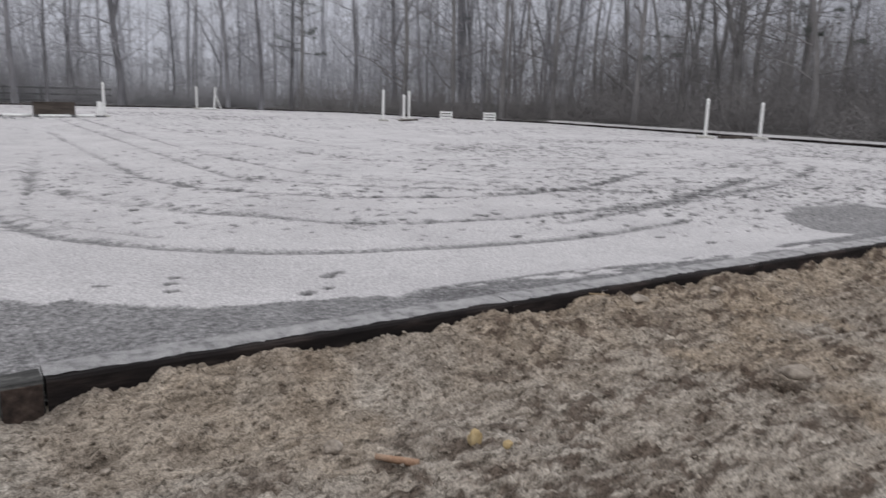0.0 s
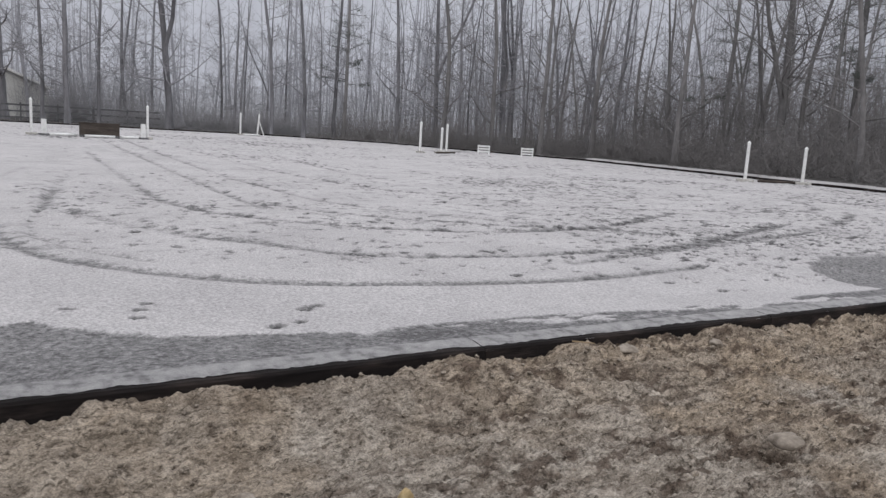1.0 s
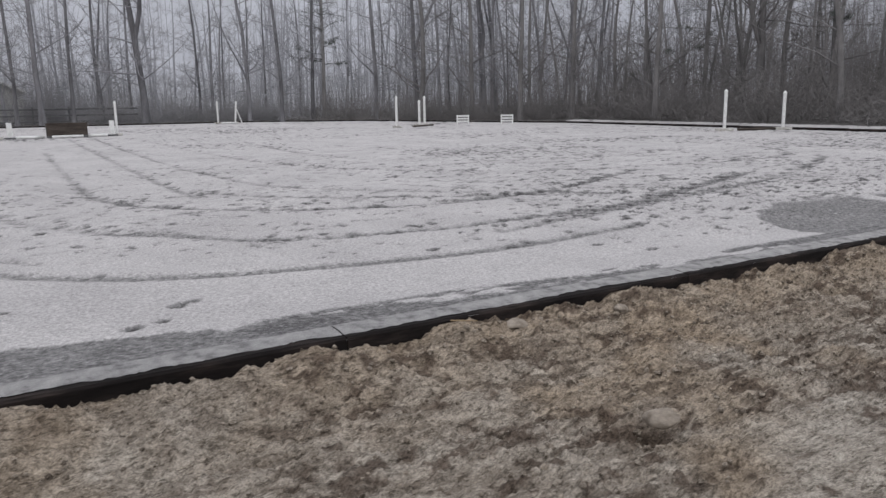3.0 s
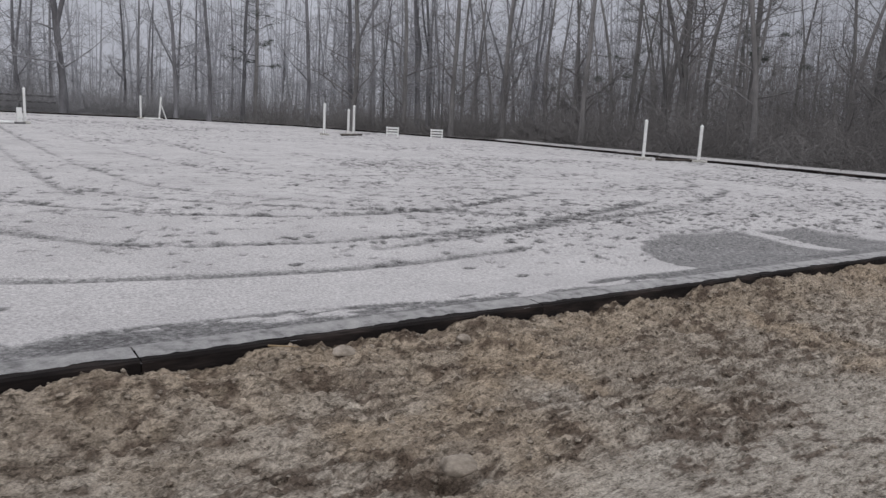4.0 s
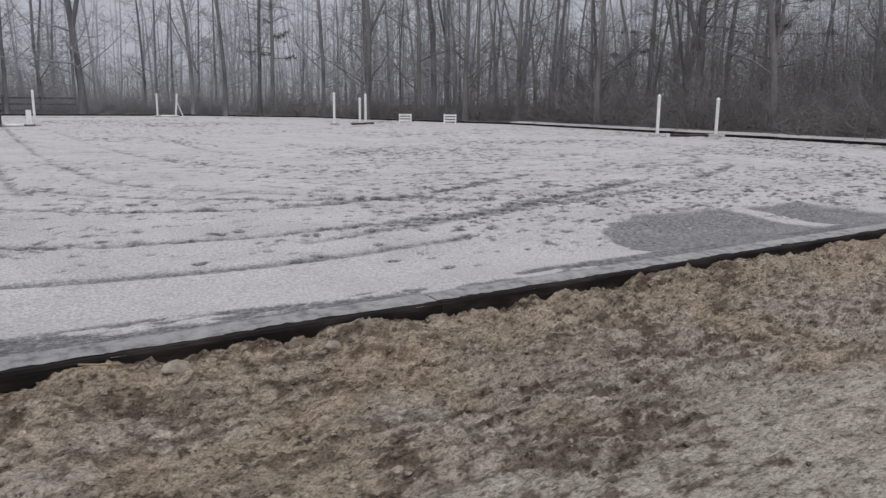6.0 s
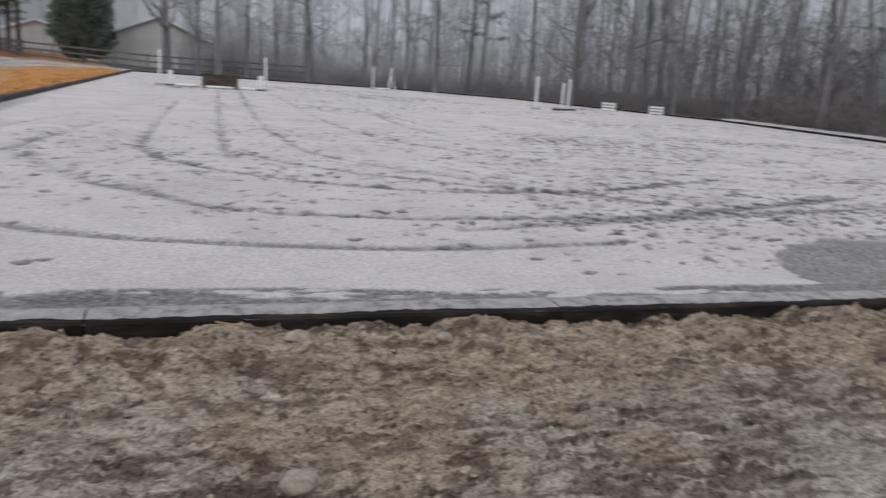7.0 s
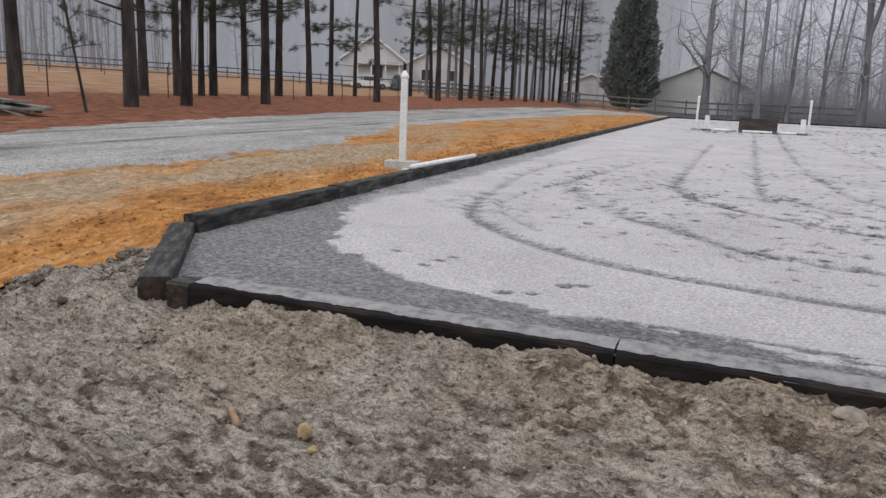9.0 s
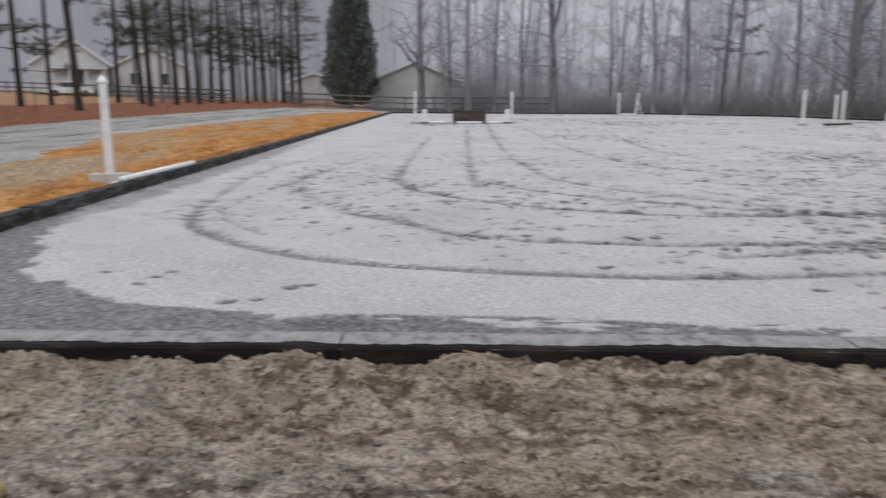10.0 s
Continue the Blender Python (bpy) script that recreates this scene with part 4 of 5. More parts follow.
def hardwood(seed, tall, r0, first=0.3, limbs=14, spread=0.3, fork=False, bark=M_BARK, twig=None, bend=0.05, fine=0.011):
    """A bare tree: bent trunk, limbs that start low, side branches and a haze of twigs."""
    r = random.Random(seed)
    trunk, crown = Tubes(), Tubes()
    main = wander(r, Vector((0, 0, -0.15)), Vector((r.gauss(0, 0.022), r.gauss(0, 0.022), 1)), tall, 13, bend, 0.05)
    radii = [r0 * (1.4 if k == 0 else 1) * (1 - 0.9 * (k / 13) ** 1.1) for k in range(14)]
    trunk.add(main, radii, 8)
    stems = [(main, radii, first)]
    if fork:
        a0 = along(main, 0.2)
        second = wander(r, a0, Vector((r.choice((-1, 1)) * 0.35, 0.2, 1)), tall * 0.66, 9, 0.07, 0.05)
        rr = [r0 * 0.66 * (1 - 0.9 * k / 9) for k in range(10)]
        trunk.add(second, rr, 7)
        stems.append((second, rr, 0.12))
    for pts, rad, low in stems:
        for k in range(limbs):
            u = low + (0.95 - low) * ((k + r.random()) / limbs) ** 1.7
            a = r.uniform(0, 2 * math.pi)
            length = tall * spread * (1.0 - 0.8 * u) * r.uniform(0.5, 1.2) + 0.5
            limb = wander(r, along(pts, u), Vector((math.cos(a), math.sin(a), r.uniform(0.1, 1.2))), length, 4, 0.2, 0.07)
            thick = max(0.014, rad[min(int(u * (len(rad) - 1)), len(rad) - 1)] * r.uniform(0.2, 0.42))
            crown.add(limb, [thick * (1 - 0.8 * i / 4) for i in range(5)], 3)
            low_down = u < 0.55
            for _ in range(5 if low_down else 1):
                s0 = r.uniform(0.2, 0.98)
                a2 = r.uniform(0, 2 * math.pi)
                sub = wander(r, along(limb, s0), Vector((math.cos(a2), math.sin(a2), r.uniform(-0.1, 1.0))), length * r.uniform(0.25, 0.55), 2, 0.25, 0.1)
                crown.add(sub, [max(fine, thick * 0.42), max(fine, thick * 0.26), fine * 0.5], 3)
                for _ in range(3 if low_down else 0):
                    a3 = r.uniform(0, 2 * math.pi)
                    tw = wander(r, along(sub, r.uniform(0.15, 1)), Vector((math.cos(a3), math.sin(a3), r.uniform(-0.3, 1.0))), length * r.uniform(0.1, 0.3), 2, 0.28, 0.04)
                    crown.add(tw, [fine, fine * 0.8, fine * 0.4], 3)
    return trunk.mesh("trunk", bark), crown.mesh("crown", twig or M_TWIG)


def plant(name, meshes, x, y, turn, size, label, category, group, z=None):
    ob = thing(name, x, y, lie1(x, y) if z is None else z, turn, label, category, group)
    ob.scale = (size, size, size)
    for me in meshes:
        child = new(me.name.split(".")[0], me)
        child.parent = ob
    return ob


HARD = [hardwood(200 + k, 19 + 2 * (k % 3), (0.12, 0.15, 0.19, 0.13, 0.095, 0.165)[k], (0.13, 0.1, 0.09, 0.15, 0.07, 0.12)[k], 18, 0.2, k in (2, 4), bend=(0.02, 0.035, 0.03, 0.04, 0.05, 0.03)[k]) for k in range(6)]
# Deeper trees: mist put into paler bark and twig colours.
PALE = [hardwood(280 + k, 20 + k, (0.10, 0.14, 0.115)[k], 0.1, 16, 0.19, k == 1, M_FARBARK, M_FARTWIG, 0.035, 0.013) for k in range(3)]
BIG = hardwood(243, 20, 0.36, 0.16, 24, 0.28)
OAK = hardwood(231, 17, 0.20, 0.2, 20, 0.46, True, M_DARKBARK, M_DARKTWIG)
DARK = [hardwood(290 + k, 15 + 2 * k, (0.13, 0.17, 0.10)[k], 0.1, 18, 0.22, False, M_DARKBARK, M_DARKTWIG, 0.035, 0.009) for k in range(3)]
SAPLING = [hardwood(260 + k, 8 + k, 0.05, 0.08, 16, 0.26, False, M_BARK, M_TWIG, 0.06) for k in range(3)]
wood = random.Random(5)
placed = []


def wooded(x, y):
    """Whether a place lies in the woods behind the arena."""
    if inside(np.array([x]), np.array([y]), ARENA)[0]:
        return False
    if y > 63 + 0.05 * x and x > 7 - 0.1 * (y - 60):
        return True
    return x + y > 78 or x > max(float(right_line(y)), 27) + 3.5


CLEAR = [(0.2099, 60.5, 1.35), (0.1271, 62, 1.2), (0.093, 61, 1.3), (0.066, 63, 1.0), (0.3441, 60, 1.2), (0.4363, 62, 1.3), (0.5377, 58, 1.1), (0.7158, 52, 1.3), (0.9398, 46, 1.15), (0.62, 50, 1.1), (1.16, 40, 1.1), (1.8216, 34, 1.2), (0.39, 57, 1.0), (0.82, 46, 1.2)]
for slope, far, size in CLEAR:
    x, y = 0.1 + slope * far / math.hypot(slope, 1), -3.3 + far / math.hypot(slope, 1)
    placed.append((x, y))
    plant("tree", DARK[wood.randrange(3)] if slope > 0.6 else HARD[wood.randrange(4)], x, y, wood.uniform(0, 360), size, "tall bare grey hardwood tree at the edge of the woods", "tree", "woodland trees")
plant("tree", BIG, 1.95, 65.5, 30, 1.0, "large bare tree behind the board fence", "tree", "woodland trees")
plant("tree", OAK, 32.2, 18.2, 100, 1.0, "large bare spreading oak behind the arena border", "tree", "woodland trees")
placed.append((32.2, 18.2))
tries = 0
while len(placed) < 175 and tries < 6000:
    tries += 1
    x, y = wood.uniform(2, 62), wood.uniform(-12, 88)
    edge_d = min(math.hypot(x - px, y - py) for px, py in placed)
    if not wooded(x, y) or edge_d < 1.6:
        continue
    placed.append((x, y))
    if x < 46 and y > 60 and wood.random() < 0.7:
        plant("tree", PALE[wood.randrange(3)], x, y, wood.uniform(0, 360), wood.uniform(0.8, 1.15), "bare tree deep in the woods, bark paled for mist", "tree", "woodland trees")
        continue
    if x > 27 and y < 42:
        plant("tree", DARK[wood.randrange(3)], x, y, wood.uniform(0, 360), wood.uniform(0.75, 1.1), "dark leafless tree in the thicket beside the border", "tree", "woodland trees")
        continue
    plant("tree", HARD[wood.randrange(6)] if wood.random() < 0.8 else SAPLING[wood.randrange(3)], x, y, wood.uniform(0, 360), wood.uniform(0.75, 1.15), "bare grey hardwood tree in the misty woods", "tree", "woodland trees")

# far stems, their bark paled in colour for mist, and undergrowth, past counting
far = Tubes()
count = 0
while count < 900:
    x, y = wood.uniform(-30, 125), wood.uniform(-30, 150)
    if not ((y > 84 and x > 3) or x > 50 or x + y > 100) and wood.random() > 0.10:
        continue
    if not (wooded(x, y) or y > 95) or (x < 42 and wood.random() < 0.45):
        continue
    z = lie1(x, y)
    tall = wood.uniform(12, 20)
    top = Vector((x + wood.gauss(0, 0.8), y + wood.gauss(0, 0.8), z + tall))
    foot = Vector((x, y, z - 0.3))
    r0 = wood.uniform(0.04, 0.12)
    far.add([foot, foot.lerp(top, 0.5) + Vector((wood.gauss(0, 0.15), wood.gauss(0, 0.15), 0)), top], [r0, r0 * 0.65, 0.02], 4)
    for _ in range(15):
        a, u = wood.uniform(0, 6.28), wood.uniform(0.15, 0.95)
        p = foot.lerp(top, u)
        way = Vector((math.cos(a), math.sin(a), wood.uniform(0.2, 1.3))) * wood.uniform(0.8, 2.6)
        far.add([p, p + way * 0.5 + Vector((0, 0, wood.uniform(-0.1, 0.3))), p + way], [0.026, 0.016, 0.006], 3)
    count += 1
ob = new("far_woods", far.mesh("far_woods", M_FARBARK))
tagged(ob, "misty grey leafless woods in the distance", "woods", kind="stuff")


def thicket(name, spots, material, label, low, high, blades, seed, reach=1.0, deeper=0.0):
    """Undergrowth: sheaves of thin bare stems and side twigs."""
    r = random.Random(seed)
    t = Tubes()
    for x, y in spots:
        z = lie1(x, y)
        for _ in range(blades):
            foot = Vector((x + r.gauss(0, 0.5 * reach), y + r.gauss(0, 0.5 * reach), z - 0.05))
            top = foot + Vector((r.gauss(0, 0.9), r.gauss(0, 0.9), low + (high + deeper * max(0.0, x - 30) - low) * r.random() ** 1.4))
            mid = foot.lerp(top, 0.5) + Vector((r.gauss(0, 0.3), r.gauss(0, 0.3), 0))
            t.add([foot, mid, top], [0.013, 0.009, 0.004], 3)
            for _ in range(6):
                p = foot.lerp(top, r.uniform(0.1, 1.05))
                p += (mid - foot.lerp(top, 0.5)) * 0.5
                a = r.uniform(0, 6.28)
                q = p + Vector((math.cos(a), math.sin(a), r.uniform(-0.5, 0.9))) * r.uniform(0.3, 1.0)
                t.add([p, q], [0.008, 0.004], 3)
    return tagged(new(name, t.mesh(name, material)), label, "undergrowth", kind="stuff")


north, east = [], []
while len(north) < 400:
    x, y = wood.uniform(6, 45), wood.uniform(50, 92)
    if wooded(x, y) and y > 54 + 0.1 * x:
        north.append((x, y))
while len(north) < 520:
    x, y = wood.uniform(3, 17), wood.uniform(64, 86)
    if wooded(x, y):
        north.append((x, y))
while len(east) < 980:
    x, y = wood.uniform(26, 66), wood.uniform(-10, 62)
    if wooded(x, y) and (y < 34 or wood.random() < 0.3):
        east.append((x, y))
thicket("undergrowth", north, M_BRUSH, "grey leafless undergrowth beneath the trees", 0.6, 5.5, 7, 301, 1.2)
thicket("undergrowth_dense", east, M_THICKET, "dense dark leafless thicket along the border", 0.6, 5.5, 9, 302, 1.5, 0.09)

fringe = []
while len(fringe) < 330:
    y = wood.uniform(-6, 50)
    x = max(float(np.interp(y, [-6, 28.5, 36.5, 45, 52], [25.2, 29.7, 27.6, 26.0, 19.5])), 0) + wood.uniform(1.1, 4.2)
    fringe.append((x, y))
back_edge = []
for _ in range(170):
    x = wood.uniform(9, 24)
    back_edge.append((x, 60.2 - 0.3 * max(0, x - 14) + wood.uniform(0, 3.5)))
thicket("back_brush", back_edge, M_BRUSH, "low grey leafless brush behind the arena's far end", 0.2, 2.2, 6, 305, 0.9)
thicket("fringe_brush", fringe, M_THICKET, "low dark leafless brush along the edge of the woods", 0.25, 2.4, 6, 304, 0.9)
yard = [(wood.uniform(3.0, 9.5), wood.uniform(64.0, 71.0)) for _ in range(46)]
thicket("yard_brush", yard, M_BRUSH, "grey bare brush in front of the outbuilding", 1.2, 6.0, 6, 303, 1.0)

# treeline wall closing the view, the mist put into its colour
ring, ring_f = [], []
steps = 1800
for k in range(steps + 1):
    a = 2 * math.pi * k / steps
    deg = math.degrees(math.atan2(math.sin(a), math.cos(a)))
    top = float(np.interp(deg, [-180, -60, -10, 35, 50, 84, 98, 180], [42, 42, 42, 42, 42, 42, 42, 42])) * (0.8 + 0.25 * float(vnoise(np.array(k * 0.08), np.array(0.5), 15)) + 0.3 * float(vnoise(np.array(k * 0.9), np.array(2.5), 16)))
    x, y = 5 + 185 * math.cos(a), 25 + 185 * math.sin(a)
    ring += [(x, y, -3), (x, y, top)]
for k in range(steps):
    ring_f.append((2 * k, 2 * k + 2, 2 * k + 3, 2 * k + 1))
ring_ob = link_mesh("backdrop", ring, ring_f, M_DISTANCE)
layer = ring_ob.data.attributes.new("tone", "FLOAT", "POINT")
# Mist brightness by bearing: palest to the north, darkest behind the pine row.
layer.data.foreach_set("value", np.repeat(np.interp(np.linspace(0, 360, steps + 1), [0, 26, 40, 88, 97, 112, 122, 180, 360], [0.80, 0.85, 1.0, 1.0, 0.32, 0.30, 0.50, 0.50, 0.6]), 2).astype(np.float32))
tagged(ring_ob, "grey treeline all round with mist painted into its colour", "distance", kind="structure")


# ---------- pine row ----------
def needle_tufts(r, t_v, t_f, at, radius, count):
    for _ in range(count):
        d = Vector((r.gauss(0, 1), r.gauss(0, 1), r.gauss(0, 0.8))).normalized()
        p = at + d * radius * r.uniform(0, 0.35)
        q = p + d * radius * r.uniform(0.5, 1.0)
        s = d.cross(Vector((r.gauss(0, 1), r.gauss(0, 1), r.gauss(0, 1)))).normalized() * 0.008
        k = len(t_v)
        t_v += [tuple(p - s), tuple(p + s), tuple(q)]
        t_f.append((k, k + 1, k + 2))


def pine(seed, low, bark=None, leaf=None):
    bark, leaf = bark or M_BARK_PINE, leaf or M_NEEDLE
    r = random.Random(seed)
    trunk, limbs, nv, nf = Tubes(), Tubes(), [], []
    main = wander(r, Vector((0, 0, -0.2)), Vector((r.gauss(0, 0.012), r.gauss(0, 0.012), 1)), 19, 8, 0.012, 0.02)
    trunk.add(main, [0.215, 0.165, 0.155, 0.145, 0.13, 0.115, 0.09, 0.06, 0.03], 10)
    levels = [r.uniform(*low) for _ in range(11)] + [r.uniform(7, 18) for _ in range(12)]
    for h in levels:
        a = r.uniform(0, 6.28)
        length = r.uniform(1.6, 3.2) if h < 12 else r.uniform(1.0, 2.2)
        limb = wander(r, along(main, (h + 0.2) / 19.2), Vector((math.cos(a), math.sin(a), 0.15)), length, 4, 0.12, 0.0)
        limbs.add(limb, [0.035, 0.028, 0.02, 0.013, 0.006], 4)
        for _ in range(6):
            tip = along(limb, r.uniform(0.35, 1)) + Vector((r.gauss(0, 0.3), r.gauss(0, 0.3), r.gauss(0, 0.15)))
            limbs.add([along(limb, r.uniform(0.3, 0.9)), tip], [0.009, 0.004], 3)
            needle_tufts(r, nv, nf, tip, 0.30 if h < 7 else 0.45, 58 if h < 7 else 20)
    me = bpy.data.meshes.new("needles")
    me.from_pydata(nv, [], nf)
    me.materials.append(leaf)
    return trunk.mesh("trunk", bark), limbs.mesh("crown", bark), me


PINES = [pine(400, (2.4, 5.0)), pine(401, (3.2, 6.0)), pine(402, (2.8, 5.5)), pine(403, (5, 8)), pine(404, (4.5, 12))]
PINE_LABEL = "tall dark-barked pine with a bare lower trunk beside the drive"
eye9 = (2.753, -3.448)
row = random.Random(9)
for k, slope in enumerate((-0.9107, -0.7996, -0.6519, -0.4637, -0.3691, -0.3354, -0.3065, -0.2758, -0.2425, -0.2192, -0.1963, -0.1737)):
    y = (-14.65 - 3.448 * slope) / (slope + 0.09) if slope < -0.33 else 55 + (slope + 0.33) / 0.16 * 32
    x = eye9[0] + slope * (y - eye9[1])
    plant("pine_tree", PINES[(0, 2, 1, 3)[k % 4] if k < 4 else (3, 1, 4)[k % 3]], x, y, row.uniform(0, 360), (1.05, 0.95, 0.95, 1.05)[k % 4], PINE_LABEL, "pine tree", "pine row")
for k, slope in enumerate((-1.1633, -0.884, -0.8161, -0.7701, -0.7475, -0.6897, -0.6288, -0.5758, -0.5395, -0.4993, -0.4122, -0.3802, -0.3213, -0.2903, -0.2623, -0.2308, -0.2054, -0.1849)):
    y = (-19.05 - 3.448 * slope) / (slope + 0.09) if slope < -0.4 else 50 + (slope + 0.4) / 0.22 * 44
    x = eye9[0] + slope * (y - eye9[1])
    plant("pine_tree", PINES[(2, 0, 1, 3)[k % 4] if k < 12 else (4, 3, 1)[k % 3]], x, y, row.uniform(0, 360), (1.1, 0.95, 0.9, 0.75, 0.95, 0.9)[k % 6], PINE_LABEL, "pine tree", "pine row")
# Pines in the woods: bark and needle colours lightened for mist.
WOOD_PINE = pine(407, (4.0, 10.0), M_DARKBARK, M_HAZED_NEEDLE)
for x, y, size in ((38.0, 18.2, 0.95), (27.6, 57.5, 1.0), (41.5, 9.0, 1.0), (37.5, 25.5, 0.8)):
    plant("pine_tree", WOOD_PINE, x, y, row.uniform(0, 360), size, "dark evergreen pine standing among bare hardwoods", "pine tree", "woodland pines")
# Far end of the row: same pines, mist put into paler colours.
FAR_PINE = [pine(411 + k, (5.0, 9.0), M_BARK, M_HAZED_NEEDLE) for k in range(2)]
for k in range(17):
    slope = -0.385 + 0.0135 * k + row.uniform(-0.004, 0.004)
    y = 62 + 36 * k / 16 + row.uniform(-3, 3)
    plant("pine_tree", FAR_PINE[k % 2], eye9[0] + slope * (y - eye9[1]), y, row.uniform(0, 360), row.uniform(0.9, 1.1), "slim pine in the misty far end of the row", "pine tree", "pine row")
thin = pine(409, (3.0, 6.0))
young = plant("pine_sapling", thin, -11.6, 10.8, 40, 0.3, "thin leaning young pine beside the drive", "young tree", "")
young.scale = (0.2, 0.2, 0.42)
young.rotation_euler = (radians(2), radians(-8), radians(40))


# ---------- cypress ----------
def cypress(x, y, size=1.0, leaves=20000, label="dense dark green conical cypress beyond the drive"):
    ob = thing("cypress_tree", x, y, lie1(x, y), 0, label, "conifer")
    ob.scale = (size, size, size)
    r = random.Random(77)
    t = Tubes()
    t.add([Vector((0, 0, -0.2)), Vector((0, 0, 6)), Vector((0, 0, 13.5))], [0.24, 0.15, 0.02], 7)
    stem = new("trunk", t.mesh("trunk", M_BARK_PINE))
    stem.parent = ob
    v, f = [], []
    for _ in range(leaves):
        u = r.random() ** 0.8
        h = 0.25 + 13.6 * u
        wide = 2.35 * min(1, (h + 0.5) / 2.4) ** 0.6 * (1 - (h / 14.4) ** 1.7) ** 0.8
        a = r.uniform(0, 6.28)
        lobe = 1 + 0.12 * math.sin(a * 5 + h * 1.3) + 0.10 * math.sin(a * 9 - h * 2.1)
        rad = wide * lobe * math.sqrt(r.uniform(0.45, 1.05))
        p = Vector((math.cos(a) * rad, math.sin(a) * rad, h))
        out = Vector((math.cos(a), math.sin(a), r.uniform(0.3, 1.4))).normalized()
        side = out.cross(Vector((r.gauss(0, 1), r.gauss(0, 1), r.gauss(0, 1)))).normalized()
        long_, half = r.uniform(0.25, 0.55), r.uniform(0.08, 0.17)
        k = len(v)
        v += [tuple(p), tuple(p + out * long_ * 0.5 + side * half), tuple(p + out * long_), tuple(p + out * long_ * 0.5 - side * half)]
        f.append((k, k + 1, k + 2, k + 3))
    link_mesh("foliage", v, f, M_CYPRESS, ob)
    core_v, core_f = [], []
    for k in range(15):
        h = 0.4 + 12.2 * k / 14
        wide = 1.8 * min(1, (h + 0.5) / 2.4) ** 0.6 * (1 - (h / 14.4) ** 1.7) ** 0.8
        for s in range(18):
            a = 2 * math.pi * s / 18
            q = wide * r.uniform(0.85, 1.1)
            core_v.append((math.cos(a) * q, math.sin(a) * q, h + r.uniform(-0.2, 0.2)))
    for k in range(14):
        for s in range(18):
            i, j = k * 18 + s, k * 18 + (s + 1) % 18
            core_f.append((i, j, j + 18, i + 18))
    link_mesh("inner_foliage", core_v, core_f, M_CYPRESS, ob)
    return ob


cypress(-5.0, 70.0)
bush = cypress(-31.4, 75.5, 0.14, 1500, "rounded dark evergreen bush beside the farmhouse")
bush.scale = (0.42, 0.42, 0.13)


# ---------- fences ----------
def board_fence(points, label, rails=3, high=1.3, material=M_FENCE):
    ob = thing("board_fence", points[0][0], points[0][1], lie1(*points[0]), 0, label, "fence", "fences")
    o = Vector(ob.matrix_basis.translation)
    for (xa, ya), (xb, yb) in zip(points, points[1:]):
        run = math.hypot(xb - xa, yb - ya)
        n = max(1, round(run / 2.44))
        for k in range(n):
            p = Vector((xa + (xb - xa) * k / n, ya + (yb - ya) * k / n, 0))
            q = Vector((xa + (xb - xa) * (k + 1) / n, ya + (yb - ya) * (k + 1) / n, 0))
            p.z, q.z = lie1(p.x, p.y), lie1(q.x, q.y)
            part("post", box_bm((0.11, 0.11, high + 0.25), tuple(p - o + Vector((0, 0, (high - 0.1) / 2))), 0.008), material, ob)
            turn = math.atan2(q.y - p.y, q.x - p.x)
            tilt = Matrix.Rotation(turn, 4, "Z") @ Matrix.Rotation(-math.atan2(q.z - p.z, run / n), 4, "Y")
            for s in range(rails):
                c = (p + q) / 2 - o + Vector((math.sin(turn) * 0.07, -math.cos(turn) * 0.07, high - 0.12 - s * (high - 0.35) / max(1, rails - 1)))
                part("rail", box_bm((run / n, 0.03, 0.13), tuple(c), 0.004, tilt), material, ob)
    return ob


board_fence([(-14, 84), (-9, 66), (-2.0, 62.5), (13, 61.8)], "black board fence behind the arena, greyed in colour for mist")
# Woods beyond the pasture, with mist put into their pale bark colour.
mist = Tubes()
for _ in range(260):
    x, y = wood.uniform(-118, -56), wood.uniform(0, 118)
    if x > -62 - 0.25 * (y - 60) and y < 80:
        continue
    foot = Vector((x, y, lie1(x, y) - 0.3))
    top = foot + Vector((wood.gauss(0, 0.6), wood.gauss(0, 0.6), wood.uniform(11, 17)))
    mist.add([foot, foot.lerp(top, 0.5), top], [wood.uniform(0.09, 0.2), 0.09, 0.02], 4)
    for _ in range(8):
        a, u = wood.uniform(0, 6.28), wood.uniform(0.15, 0.9)
        p = foot.lerp(top, u)
        mist.add([p, p + Vector((math.cos(a), math.sin(a), wood.uniform(0.2, 1.2))) * wood.uniform(0.8, 2.4)], [0.04, 0.01], 3)
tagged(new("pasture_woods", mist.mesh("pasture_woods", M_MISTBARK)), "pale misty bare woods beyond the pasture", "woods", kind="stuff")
for slope, far_, size in ((-1.107, 62, 0.5), (-0.964, 66, 0.55)):
    x, y = 2.753 + slope * far_ / math.hypot(slope, 1), -3.448 + far_ / math.hypot(slope, 1)
    plant("small_tree", SAPLING[2], x, y, 30 * far_, size, "small bare rounded tree in the pasture", "tree", "pasture trees")
for xa, ya, xb, yb in ((-38, 26.5, -40.5, 32), (-41.4, 34.5, -45.2, 43), (-45.5, 45, -46.6, 50)):
    rib, rib_f = [], []
    for k in range(13):
        u = k / 12
        x, y = xa + (xb - xa) * u, ya + (yb - ya) * u
        w = 0.35 + 0.25 * wood.random()
        for s in (0.0, w):
            rib.append((x - s, y + 0.3 * s, lie1(x - s, y + 0.3 * s) + 0.05))
    for k in range(12):
        rib_f.append((2 * k, 2 * k + 1, 2 * k + 3, 2 * k + 2))
    tagged(link_mesh("pale_strip", rib, rib_f, M_DUST), "pale worn strip of ground along the pasture fence", "worn ground", "worn strips")
